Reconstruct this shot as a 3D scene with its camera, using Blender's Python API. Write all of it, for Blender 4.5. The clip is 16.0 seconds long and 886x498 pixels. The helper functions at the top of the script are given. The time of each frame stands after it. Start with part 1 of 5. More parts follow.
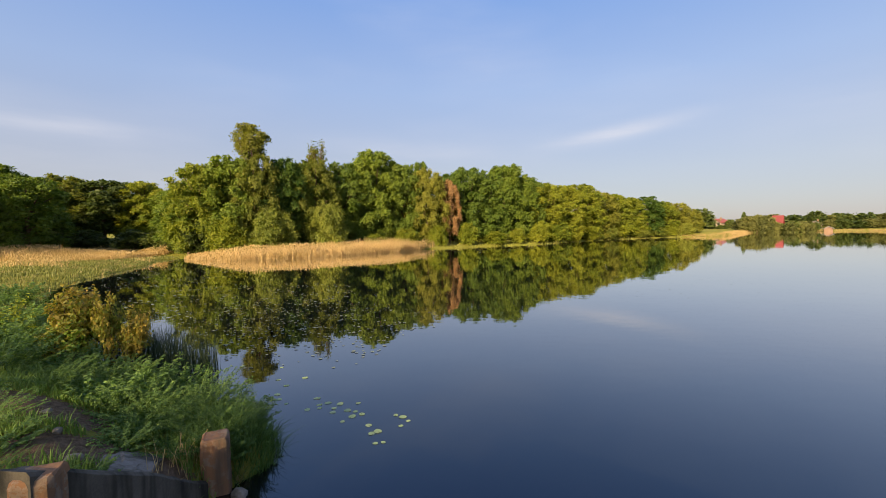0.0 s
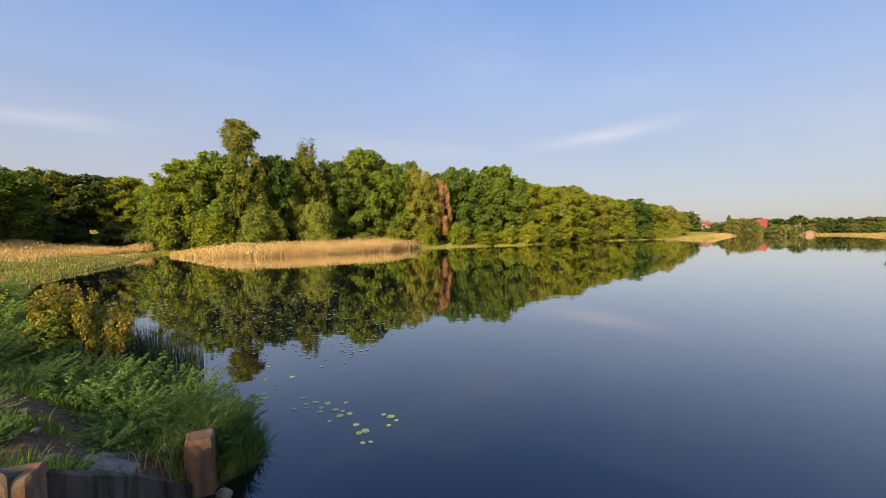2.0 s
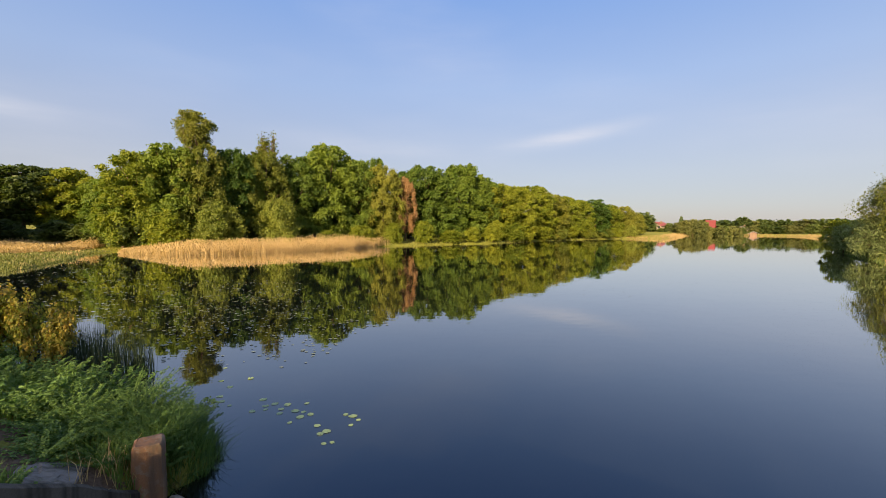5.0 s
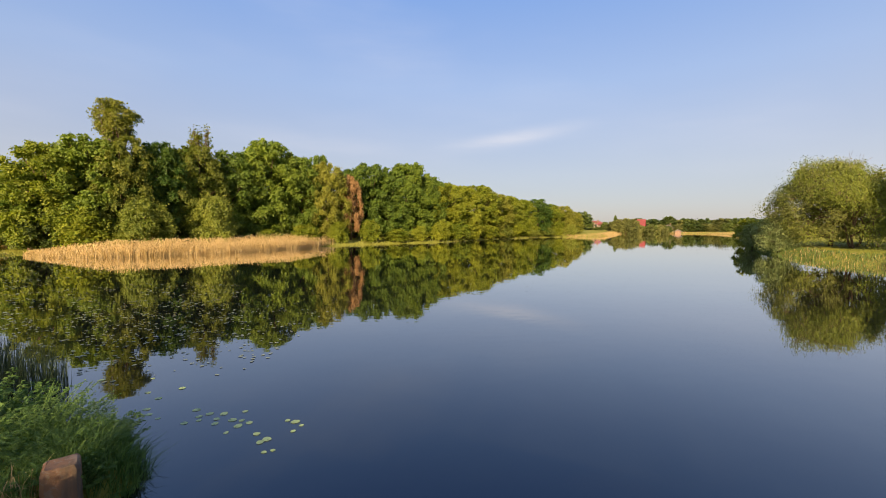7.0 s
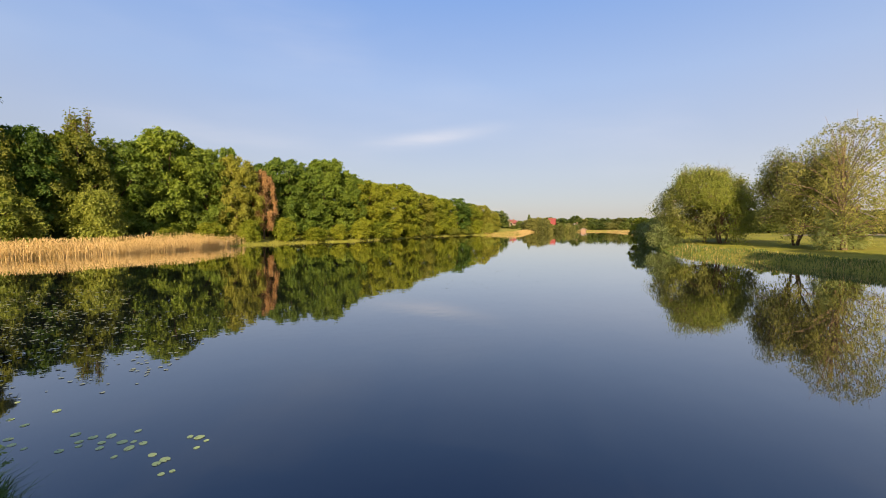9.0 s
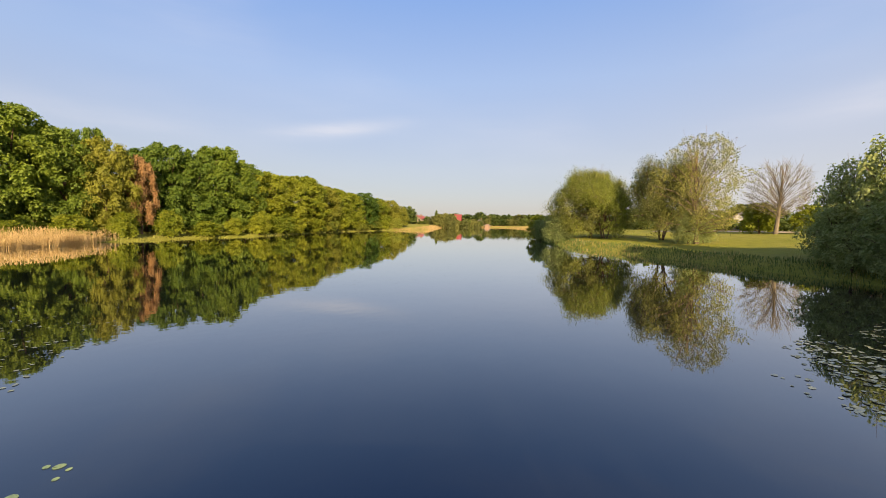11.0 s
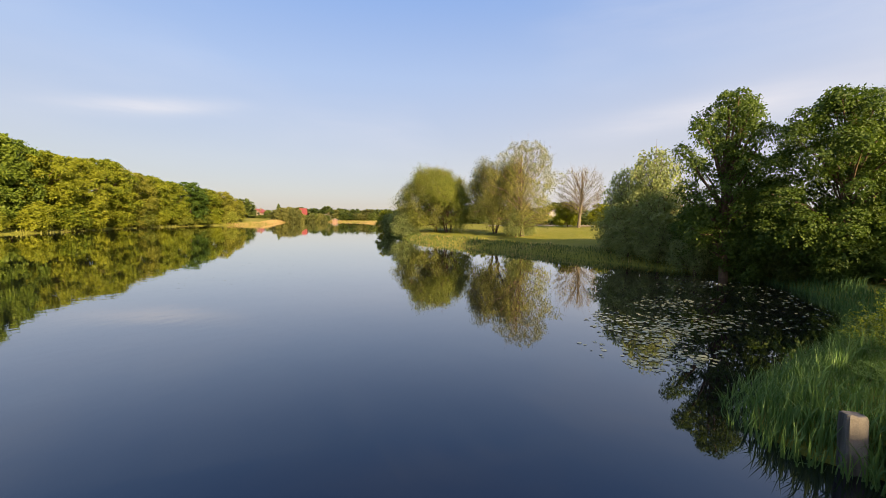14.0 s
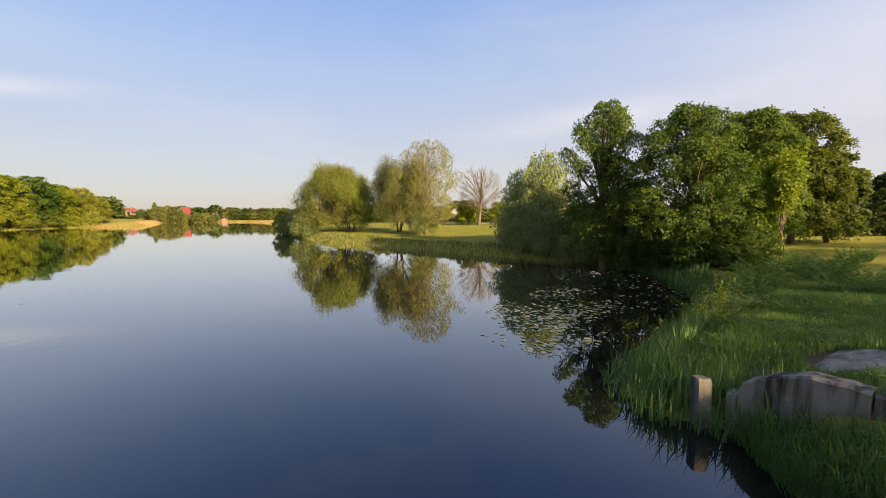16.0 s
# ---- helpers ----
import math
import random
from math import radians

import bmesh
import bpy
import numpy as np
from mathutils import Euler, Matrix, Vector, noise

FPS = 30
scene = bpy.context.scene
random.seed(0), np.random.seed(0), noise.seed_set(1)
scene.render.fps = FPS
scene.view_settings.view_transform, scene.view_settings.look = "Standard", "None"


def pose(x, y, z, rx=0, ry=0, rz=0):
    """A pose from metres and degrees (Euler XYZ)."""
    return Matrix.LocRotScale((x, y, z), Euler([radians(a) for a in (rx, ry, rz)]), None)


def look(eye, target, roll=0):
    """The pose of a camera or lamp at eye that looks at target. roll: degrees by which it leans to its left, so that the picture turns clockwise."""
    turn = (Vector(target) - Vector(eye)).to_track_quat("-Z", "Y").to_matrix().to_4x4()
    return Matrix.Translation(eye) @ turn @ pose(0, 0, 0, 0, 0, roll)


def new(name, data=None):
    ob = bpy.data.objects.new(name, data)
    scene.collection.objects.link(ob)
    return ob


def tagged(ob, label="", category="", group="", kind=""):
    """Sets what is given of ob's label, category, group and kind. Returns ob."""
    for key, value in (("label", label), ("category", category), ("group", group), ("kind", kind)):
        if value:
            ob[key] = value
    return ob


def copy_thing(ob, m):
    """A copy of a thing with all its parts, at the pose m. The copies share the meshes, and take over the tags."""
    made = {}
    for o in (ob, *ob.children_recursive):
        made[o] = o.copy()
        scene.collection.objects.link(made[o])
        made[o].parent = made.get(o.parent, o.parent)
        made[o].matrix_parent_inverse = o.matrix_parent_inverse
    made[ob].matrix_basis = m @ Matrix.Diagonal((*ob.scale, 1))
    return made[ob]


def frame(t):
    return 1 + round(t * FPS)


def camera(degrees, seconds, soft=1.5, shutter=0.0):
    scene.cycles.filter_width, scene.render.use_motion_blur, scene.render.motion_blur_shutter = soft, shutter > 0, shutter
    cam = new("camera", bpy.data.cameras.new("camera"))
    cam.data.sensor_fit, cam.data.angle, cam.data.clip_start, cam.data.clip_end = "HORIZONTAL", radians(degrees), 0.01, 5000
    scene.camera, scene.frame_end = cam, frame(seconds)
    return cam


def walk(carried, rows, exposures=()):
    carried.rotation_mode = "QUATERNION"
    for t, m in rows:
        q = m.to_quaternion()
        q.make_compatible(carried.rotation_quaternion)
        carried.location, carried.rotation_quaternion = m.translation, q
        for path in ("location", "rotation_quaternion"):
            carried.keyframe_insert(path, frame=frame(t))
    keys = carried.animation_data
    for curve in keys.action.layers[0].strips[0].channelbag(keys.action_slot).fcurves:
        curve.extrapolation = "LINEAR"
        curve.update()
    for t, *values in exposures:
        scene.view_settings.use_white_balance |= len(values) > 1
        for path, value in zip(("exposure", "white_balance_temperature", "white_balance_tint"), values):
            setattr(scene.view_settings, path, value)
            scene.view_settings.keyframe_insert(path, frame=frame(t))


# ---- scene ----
UNIT = 1.5            # metres to one unit of the plan below
cam = camera(93.7, 16.0, soft=0.8)
PATH = [
    (0.0, pose(0.000, 0.000, 3.0, 87.28, 0.92, -0.04)),
    (0.5, pose(0.000, 0.000, 3.0, 87.27, 0.71, -0.31)),
    (1.0, pose(0.000, 0.000, 3.0, 87.24, 0.50, -0.70)),
    (1.5, pose(0.000, 0.000, 3.0, 87.23, 0.39, -1.08)),
    (2.0, pose(0.000, 0.000, 3.0, 87.21, 0.27, -1.42)),
    (2.5, pose(0.000, 0.000, 3.0, 87.18, 0.13, -1.79)),
    (3.0, pose(0.000, 0.000, 3.0, 87.14, 0.06, -2.00)),
    (3.5, pose(0.008, -0.004, 3.0, 87.10, -0.05, -2.72)),
    (4.0, pose(0.017, -0.008, 3.0, 87.03, -0.14, -3.68)),
    (6.5, pose(0.058, -0.029, 3.0, 86.90, -0.18, -11.23)),
    (7.0, pose(0.067, -0.033, 3.0, 86.85, -0.14, -13.38)),
    (7.5, pose(0.075, -0.037, 3.0, 86.81, -0.20, -15.80)),
    (8.0, pose(0.083, -0.042, 3.0, 86.78, -0.18, -18.37)),
    (8.5, pose(0.092, -0.046, 3.0, 86.74, -0.20, -21.20)),
    (9.0, pose(0.100, -0.050, 3.0, 86.66, -0.22, -24.19)),
    (11.5, pose(0.100, -0.050, 3.0, 86.04, -0.75, -40.37)),
    (12.0, pose(0.100, -0.050, 3.0, 85.99, -0.78, -44.12)),
    (12.5, pose(0.100, -0.050, 3.0, 85.91, -0.88, -47.59)),
    (13.0, pose(0.100, -0.050, 3.0, 85.82, -0.86, -50.81)),
    (13.5, pose(0.100, -0.050, 3.0, 85.71, -0.99, -54.09)),
    (14.0, pose(0.100, -0.050, 3.0, 85.68, -0.97, -57.40)),
    (14.5, pose(0.100, -0.050, 3.0, 85.69, -0.85, -60.46)),
    (15.0, pose(0.100, -0.050, 3.0, 85.68, -0.72, -63.92)),
    (15.5, pose(0.100, -0.050, 3.0, 85.69, -0.53, -67.33)),
    (16.0, pose(0.100, -0.050, 3.0, 85.62, -0.50, -70.54)),
]
walk(cam, [(t, Matrix.Translation(m.translation * (UNIT - 1)) @ m) for t, m in PATH], [(0.0, 1.50, 6350, 10), (9.0, 1.53, 6400, 10), (16.0, 1.66, 6750, 10)])

# ---- sky and sun ----
SUN_AZ, SUN_EL = 209.0, 20.0          # degrees clockwise from +y, degrees above the horizon


class Nodes:
    """Short-hand for building a node tree."""

    def __init__(self, tree):
        self.t = tree
        tree.nodes.clear()

    def add(self, kind, **settings):
        n = self.t.nodes.new(kind)
        for k, v in settings.items():
            if k in n.inputs:
                n.inputs[k].default_value = v
        return n

    def link(self, a, b):
        self.t.links.new(a, b)

    def math(self, op, a, b=0.0, c=0.0):
        n = self.t.nodes.new("ShaderNodeMath")
        n.operation = op
        for i, v in enumerate((a, b, c)):
            if hasattr(v, "links"):
                self.link(v, n.inputs[i])
            else:
                n.inputs[i].default_value = v
        return n.outputs[0]

    def mix(self, fac, a, b, blend="MIX"):
        n = self.t.nodes.new("ShaderNodeMix")
        n.data_type, n.blend_type = "RGBA", blend
        for i, v in ((0, fac), (6, a), (7, b)):
            if hasattr(v, "links"):
                self.link(v, n.inputs[i])
            else:
                n.inputs[i].default_value = v if i == 0 else (*v, 1)
        return n.outputs[2]

    def ramp(self, fac, stops):
        n = self.t.nodes.new("ShaderNodeValToRGB")
        e = n.color_ramp.elements
        while len(e) < len(stops):
            e.new(0.5)
        for i, (pos, col) in enumerate(stops):
            e[i].position, e[i].color = pos, (*col, 1)
        self.link(fac, n.inputs[0])
        return n.outputs[0]

    def noise(self, vec, scale, detail=3.0, rough=0.5, stretch=None):
        if stretch:
            m = self.t.nodes.new("ShaderNodeMapping")
            m.inputs["Scale"].default_value = stretch
            self.link(vec, m.inputs[0])
            vec = m.outputs[0]
        n = self.t.nodes.new("ShaderNodeTexNoise")
        n.inputs["Scale"].default_value, n.inputs["Detail"].default_value, n.inputs["Roughness"].default_value = scale, detail, rough
        self.link(vec, n.inputs["Vector"])
        return n.outputs[0]


def make_world():
    w = bpy.data.worlds.new("sky")
    w.use_nodes = True
    scene.world = w
    n = Nodes(w.node_tree)
    out = n.add("ShaderNodeOutputWorld")
    bg = n.add("ShaderNodeBackground")
    sky = n.add("ShaderNodeTexSky")
    sky.sky_type, sky.sun_disc = "NISHITA", False
    sky.sun_elevation, sky.sun_rotation = radians(SUN_EL), radians(SUN_AZ)
    sky.air_density, sky.dust_density, sky.ozone_density = 1.0, 0.6, 1.5
    co = n.add("ShaderNodeTexCoord")
    sep = n.add("ShaderNodeSeparateXYZ")
    n.link(co.outputs["Generated"], sep.inputs[0])
    x, y, z = sep.outputs
    el = n.math("ARCSINE", z)
    az = n.math("ARCTAN2", x, y)
    nishita = n.mix(1.0, sky.outputs[0], (0.115, 0.115, 0.115), "MULTIPLY")
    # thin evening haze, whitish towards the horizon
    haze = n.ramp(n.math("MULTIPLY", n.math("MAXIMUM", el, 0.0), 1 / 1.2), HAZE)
    # the haze scatters the low sun forward: the sky round it is brighter
    dot = n.add("ShaderNodeVectorMath")
    dot.operation = "DOT_PRODUCT"
    n.link(co.outputs["Generated"], dot.inputs[0])
    dot.inputs[1].default_value = (math.sin(radians(SUN_AZ)) * math.cos(radians(SUN_EL)), math.cos(radians(SUN_AZ)) * math.cos(radians(SUN_EL)), math.sin(radians(SUN_EL)))
    glow = n.math("MULTIPLY", n.math("POWER", n.math("MAXIMUM", dot.outputs["Value"], 0.0), 1.5), 1.0)
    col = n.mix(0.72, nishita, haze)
    col = n.mix(glow, col, (0.95, 0.74, 0.46), "ADD")
    # cirrus: long faint streaks
    comb = n.add("ShaderNodeCombineXYZ")
    n.link(az, comb.inputs[0])
    n.link(el, comb.inputs[1])
    fine = n.noise(comb.outputs[0], 3.0, 5.0, 0.6, (1.6, 9.0, 1.0))
    broad = n.noise(comb.outputs[0], 1.3, 3.0, 0.5, (1.0, 3.0, 1.0))
    cloud = n.math("MULTIPLY", n.math("SMOOTH_MIN", n.math("MULTIPLY", n.math("MAXIMUM", n.math("SUBTRACT", broad, 0.47), 0.0), 2.2), 0.5, 0.1), fine)
    for a0, e0, da, de, slope, amount in STREAKS:
        u = n.math("DIVIDE", n.math("SUBTRACT", az, radians(a0)), radians(da))
        tilt = n.math("ADD", radians(e0), n.math("MULTIPLY", n.math("SUBTRACT", az, radians(a0)), slope))
        wave = n.math("MULTIPLY", n.math("SUBTRACT", broad, 0.5), radians(de) * 1.5)
        v = n.math("DIVIDE", n.math("ADD", n.math("SUBTRACT", el, tilt), wave), radians(de))
        d2 = n.math("ADD", n.math("MULTIPLY", u, u), n.math("MULTIPLY", v, v))
        s = n.math("MULTIPLY", n.math("POWER", 2.7183, n.math("MULTIPLY", d2, -1.0)), n.math("MULTIPLY", fine if de < 5 else n.math("ADD", n.math("MULTIPLY", broad, 0.6), 0.2), amount * 2))
        cloud = n.math("ADD", cloud, s)
    col = n.mix(n.math("MINIMUM", n.math("MULTIPLY", cloud, 0.6), 0.8), col, (0.80, 0.78, 0.82))
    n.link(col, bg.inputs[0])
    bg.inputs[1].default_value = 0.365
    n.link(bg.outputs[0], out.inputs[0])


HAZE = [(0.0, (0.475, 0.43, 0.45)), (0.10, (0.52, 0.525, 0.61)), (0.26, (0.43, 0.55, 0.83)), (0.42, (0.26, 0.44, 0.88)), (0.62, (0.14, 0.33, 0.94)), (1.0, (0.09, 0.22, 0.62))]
# azimuth, elevation, half widths, slope, amount
STREAKS = [(-43, 11.2, 7, 0.9, 0.0, 0.42), (22.5, 11.6, 7, 0.9, 0.12, 0.8), (-4, 10.5, 12, 1.6, -0.05, 0.3), (90, 12.5, 14, 1.6, 0.10, 0.55), (122, 19.0, 14, 6.0, 0.2, 0.5), (135, 12.0, 45, 16.0, 0.0, 0.6), (95, 4.0, 42, 11.0, 0.0, 0.35)]
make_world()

sun = new("sun", bpy.data.lights.new("sun", "SUN"))
sun.data.energy, sun.data.angle, sun.data.color = 5.0, radians(0.6), (1.0, 0.73, 0.43)
sa, se = radians(SUN_AZ), radians(SUN_EL)
sun.matrix_world = look((0, 0, 60), (-60 * math.sin(sa) * math.cos(se), -60 * math.cos(sa) * math.cos(se), 60 - 60 * math.sin(se)))


# ---- materials ----
def material(name):
    m = bpy.data.materials.new(name)
    m.use_nodes = True
    return m, Nodes(m.node_tree)


def finish(n, colour, rough=0.8, bump=None, strength=0.3, distance=0.02, spec=0.3, translucent=0.0, tcol=None):
    out = n.add("ShaderNodeOutputMaterial")
    p = n.add("ShaderNodeBsdfPrincipled")
    if hasattr(colour, "links"):
        n.link(colour, p.inputs["Base Color"])
    else:
        p.inputs["Base Color"].default_value = (*colour, 1)
    if hasattr(rough, "links"):
        n.link(rough, p.inputs["Roughness"])
    else:
        p.inputs["Roughness"].default_value = rough
    p.inputs["Specular IOR Level"].default_value = spec
    if bump is not None:
        b = n.add("ShaderNodeBump", Strength=strength, Distance=distance)
        n.link(bump, b.inputs["Height"])
        n.link(b.outputs[0], p.inputs["Normal"])
    end = p.outputs[0]
    if translucent:
        tr = n.add("ShaderNodeBsdfTranslucent")
        n.link(tcol if tcol is not None else colour, tr.inputs[0])
        ms = n.add("ShaderNodeMixShader", Fac=translucent)
        n.link(end, ms.inputs[1])
        n.link(tr.outputs[0], ms.inputs[2])
        end = ms.outputs[0]
    n.link(end, out.inputs[0])
    return p


def foliage(name, dark, light, dry=None, dry_part=0.0, translucent=0.4, scale=0.35, rough=0.55):
    """Leaves that vary leaf by leaf, in drifts through the crown, and tree by tree."""
    m, n = material(name)
    geo = n.add("ShaderNodeNewGeometry")
    info = n.add("ShaderNodeObjectInfo")
    co = n.add("ShaderNodeTexCoord")
    drift = n.noise(co.outputs["Object"], scale, 3.0)
    k = n.math("ADD", n.math("MULTIPLY", geo.outputs["Random Per Island"], 0.45), n.math("MULTIPLY", drift, 0.9))
    k = n.math("ADD", k, n.math("MULTIPLY", n.math("SUBTRACT", info.outputs["Random"], 0.5), 0.6))
    col = n.ramp(n.math("SUBTRACT", k, 0.2), [(0.0, dark), (1.0, light)])
    if dry:
        far = n.noise(co.outputs["Object"], scale * 1.7, 2.0)
        col = n.mix(n.math("MULTIPLY", n.math("GREATER_THAN", far, 1.0 - dry_part), n.math("ADD", n.math("MULTIPLY", geo.outputs["Random Per Island"], 0.6), 0.3)), col, dry)
    finish(n, col, rough, spec=0.25 if rough > 0.5 else 0.5, translucent=translucent, tcol=n.mix(1.0, col, (1.25, 1.3, 0.6), "MULTIPLY"))
    return m


def bark_mat(name, a, b):
    m, n = material(name)
    co = n.add("ShaderNodeTexCoord")
    g = n.noise(co.outputs["Object"], 6.0, 5.0, 0.65, (1, 1, 0.18))
    finish(n, n.ramp(g, [(0.3, a), (0.7, b)]), 0.9, g, 0.8, 0.03, 0.1)
    return m


def ground_mat():
    m, n = material("grassy_ground")
    co = n.add("ShaderNodeTexCoord")
    v = co.outputs["Object"]
    broad, mid, fine = n.noise(v, 0.09, 4.0), n.noise(v, 0.9, 4.0), n.noise(v, 14.0, 4.0, 0.6)
    blade = n.noise(v, 60.0, 3.0, 0.7)
    grass = n.ramp(n.math("ADD", n.math("MULTIPLY", fine, 0.6), n.math("MULTIPLY", mid, 0.4)), [(0.25, (0.11, 0.135, 0.020)), (0.55, (0.21, 0.215, 0.034)), (0.8, (0.32, 0.28, 0.07))])
    grass = n.mix(n.math("MULTIPLY", n.math("MAXIMUM", n.math("SUBTRACT", n.math("ADD", n.math("MULTIPLY", broad, 0.6), n.math("MULTIPLY", n.noise(v, 0.35, 4.0, 0.6, (1.0, 0.35, 1.0)), 0.4)), 0.44), 0.0), 3.0), grass, (0.25, 0.22, 0.06))
    sep = n.add("ShaderNodeSeparateXYZ")
    n.link(v, sep.inputs[0])
    worn = None
    for px, py, rx, ry in ((-5.5, 5.1, 1.5, 0.5), (-3.6, 4.2, 1.0, 0.5), (7.7, -2.75, 0.6, 0.25), (8.3, -3.9, 1.2, 0.6), (12.2, -6.3, 1.2, 0.5)):
        u, w = n.math("DIVIDE", n.math("SUBTRACT", sep.outputs[0], px), rx), n.math("DIVIDE", n.math("SUBTRACT", sep.outputs[1], py), ry)
        q = n.math("ADD", n.math("MULTIPLY", u, u), n.math("MULTIPLY", w, w))
        q = n.math("GREATER_THAN", n.math("ADD", n.math("SUBTRACT", 1.0, q), n.math("MULTIPLY", n.math("SUBTRACT", fine, 0.5), 2.0)), 0.0)
        worn = q if worn is None else n.math("MAXIMUM", worn, q)
    soil = n.ramp(fine, [(0.3, (0.09, 0.062, 0.036)), (0.7, (0.19, 0.135, 0.085))])
    col = n.mix(n.math("MAXIMUM", worn, n.math("MULTIPLY", n.math("GREATER_THAN", n.math("ADD", mid, n.math("MULTIPLY", fine, 0.25)), 0.84), 0.7)), grass, soil)
    finish(n, col, 0.95, n.math("ADD", blade, n.math("MULTIPLY", fine, 2.0)), 0.9, 0.06, 0.05)
    return m


def water_mat():
    m, n = material("still_lake_water")
    co = n.add("ShaderNodeTexCoord")
    v = co.outputs["Object"]
    ripples = n.noise(v, 2.6, 2.0, 0.5, (0.6, 1.4, 1.0))
    swell = n.noise(v, 0.5, 2.0, 0.5)
    ruffle = n.noise(v, 0.06, 3.0, 0.5)
    h = n.math("ADD", n.math("MULTIPLY", ripples, n.math("MULTIPLY", n.math("MAXIMUM", n.math("SUBTRACT", ruffle, 0.3), 0.0), 0.35)), n.math("MULTIPLY", swell, 0.25))
    p = finish(n, n.ramp(swell, [(0.3, (0.003, 0.004, 0.005)), (0.7, (0.004, 0.005, 0.007))]), 0.025, h, 0.5, WATER_BUMP, 0.5)
    p.inputs["IOR"].default_value = 1.38
    p.inputs["Coat Weight"].default_value, p.inputs["Coat IOR"].default_value, p.inputs["Coat Roughness"].default_value = 1.0, 1.38, 0.02
    n.link(p.inputs["Normal"].links[0].from_socket, p.inputs["Coat Normal"])
    p.inputs["Specular Tint"].default_value = (0.60, 0.79, 1.0, 1)
    return m


WATER_BUMP = 0.048


def concrete_mat(name, a, b, stain=(0.05, 0.045, 0.035), rust=None):
    m, n = material(name)
    co = n.add("ShaderNodeTexCoord")
    v = co.outputs["Object"]
    grain, blot, runs = n.noise(v, 45.0, 5.0, 0.7), n.noise(v, 3.0, 4.0, 0.6), n.noise(v, 5.0, 3.0, 0.6, (1.0, 1.0, 0.12))
    col = n.ramp(n.math("ADD", n.math("MULTIPLY", grain, 0.4), n.math("MULTIPLY", blot, 0.6)), [(0.3, a), (0.7, b)])
    if rust:
        col = n.mix(n.math("MULTIPLY", n.math("GREATER_THAN", n.noise(v, 7.0, 5.0, 0.7), 0.47), 0.75), col, rust)
    col = n.mix(n.math("MULTIPLY", n.math("MAXIMUM", n.math("SUBTRACT", runs, 0.44), 0.0), 5.0), col, stain)
    finish(n, col, 0.92, n.math("ADD", grain, blot), 0.7, 0.015, 0.2)
    return m


def plain_mat(name, a, b, scale=4.0, rough=0.8, stretch=None, spec=0.3):
    m, n = material(name)
    co = n.add("ShaderNodeTexCoord")
    g = n.noise(co.outputs["Object"], scale, 4.0, 0.6, stretch)
    finish(n, n.ramp(g, [(0.3, a), (0.7, b)]), rough, g, 0.3, 0.02, spec)
    return m


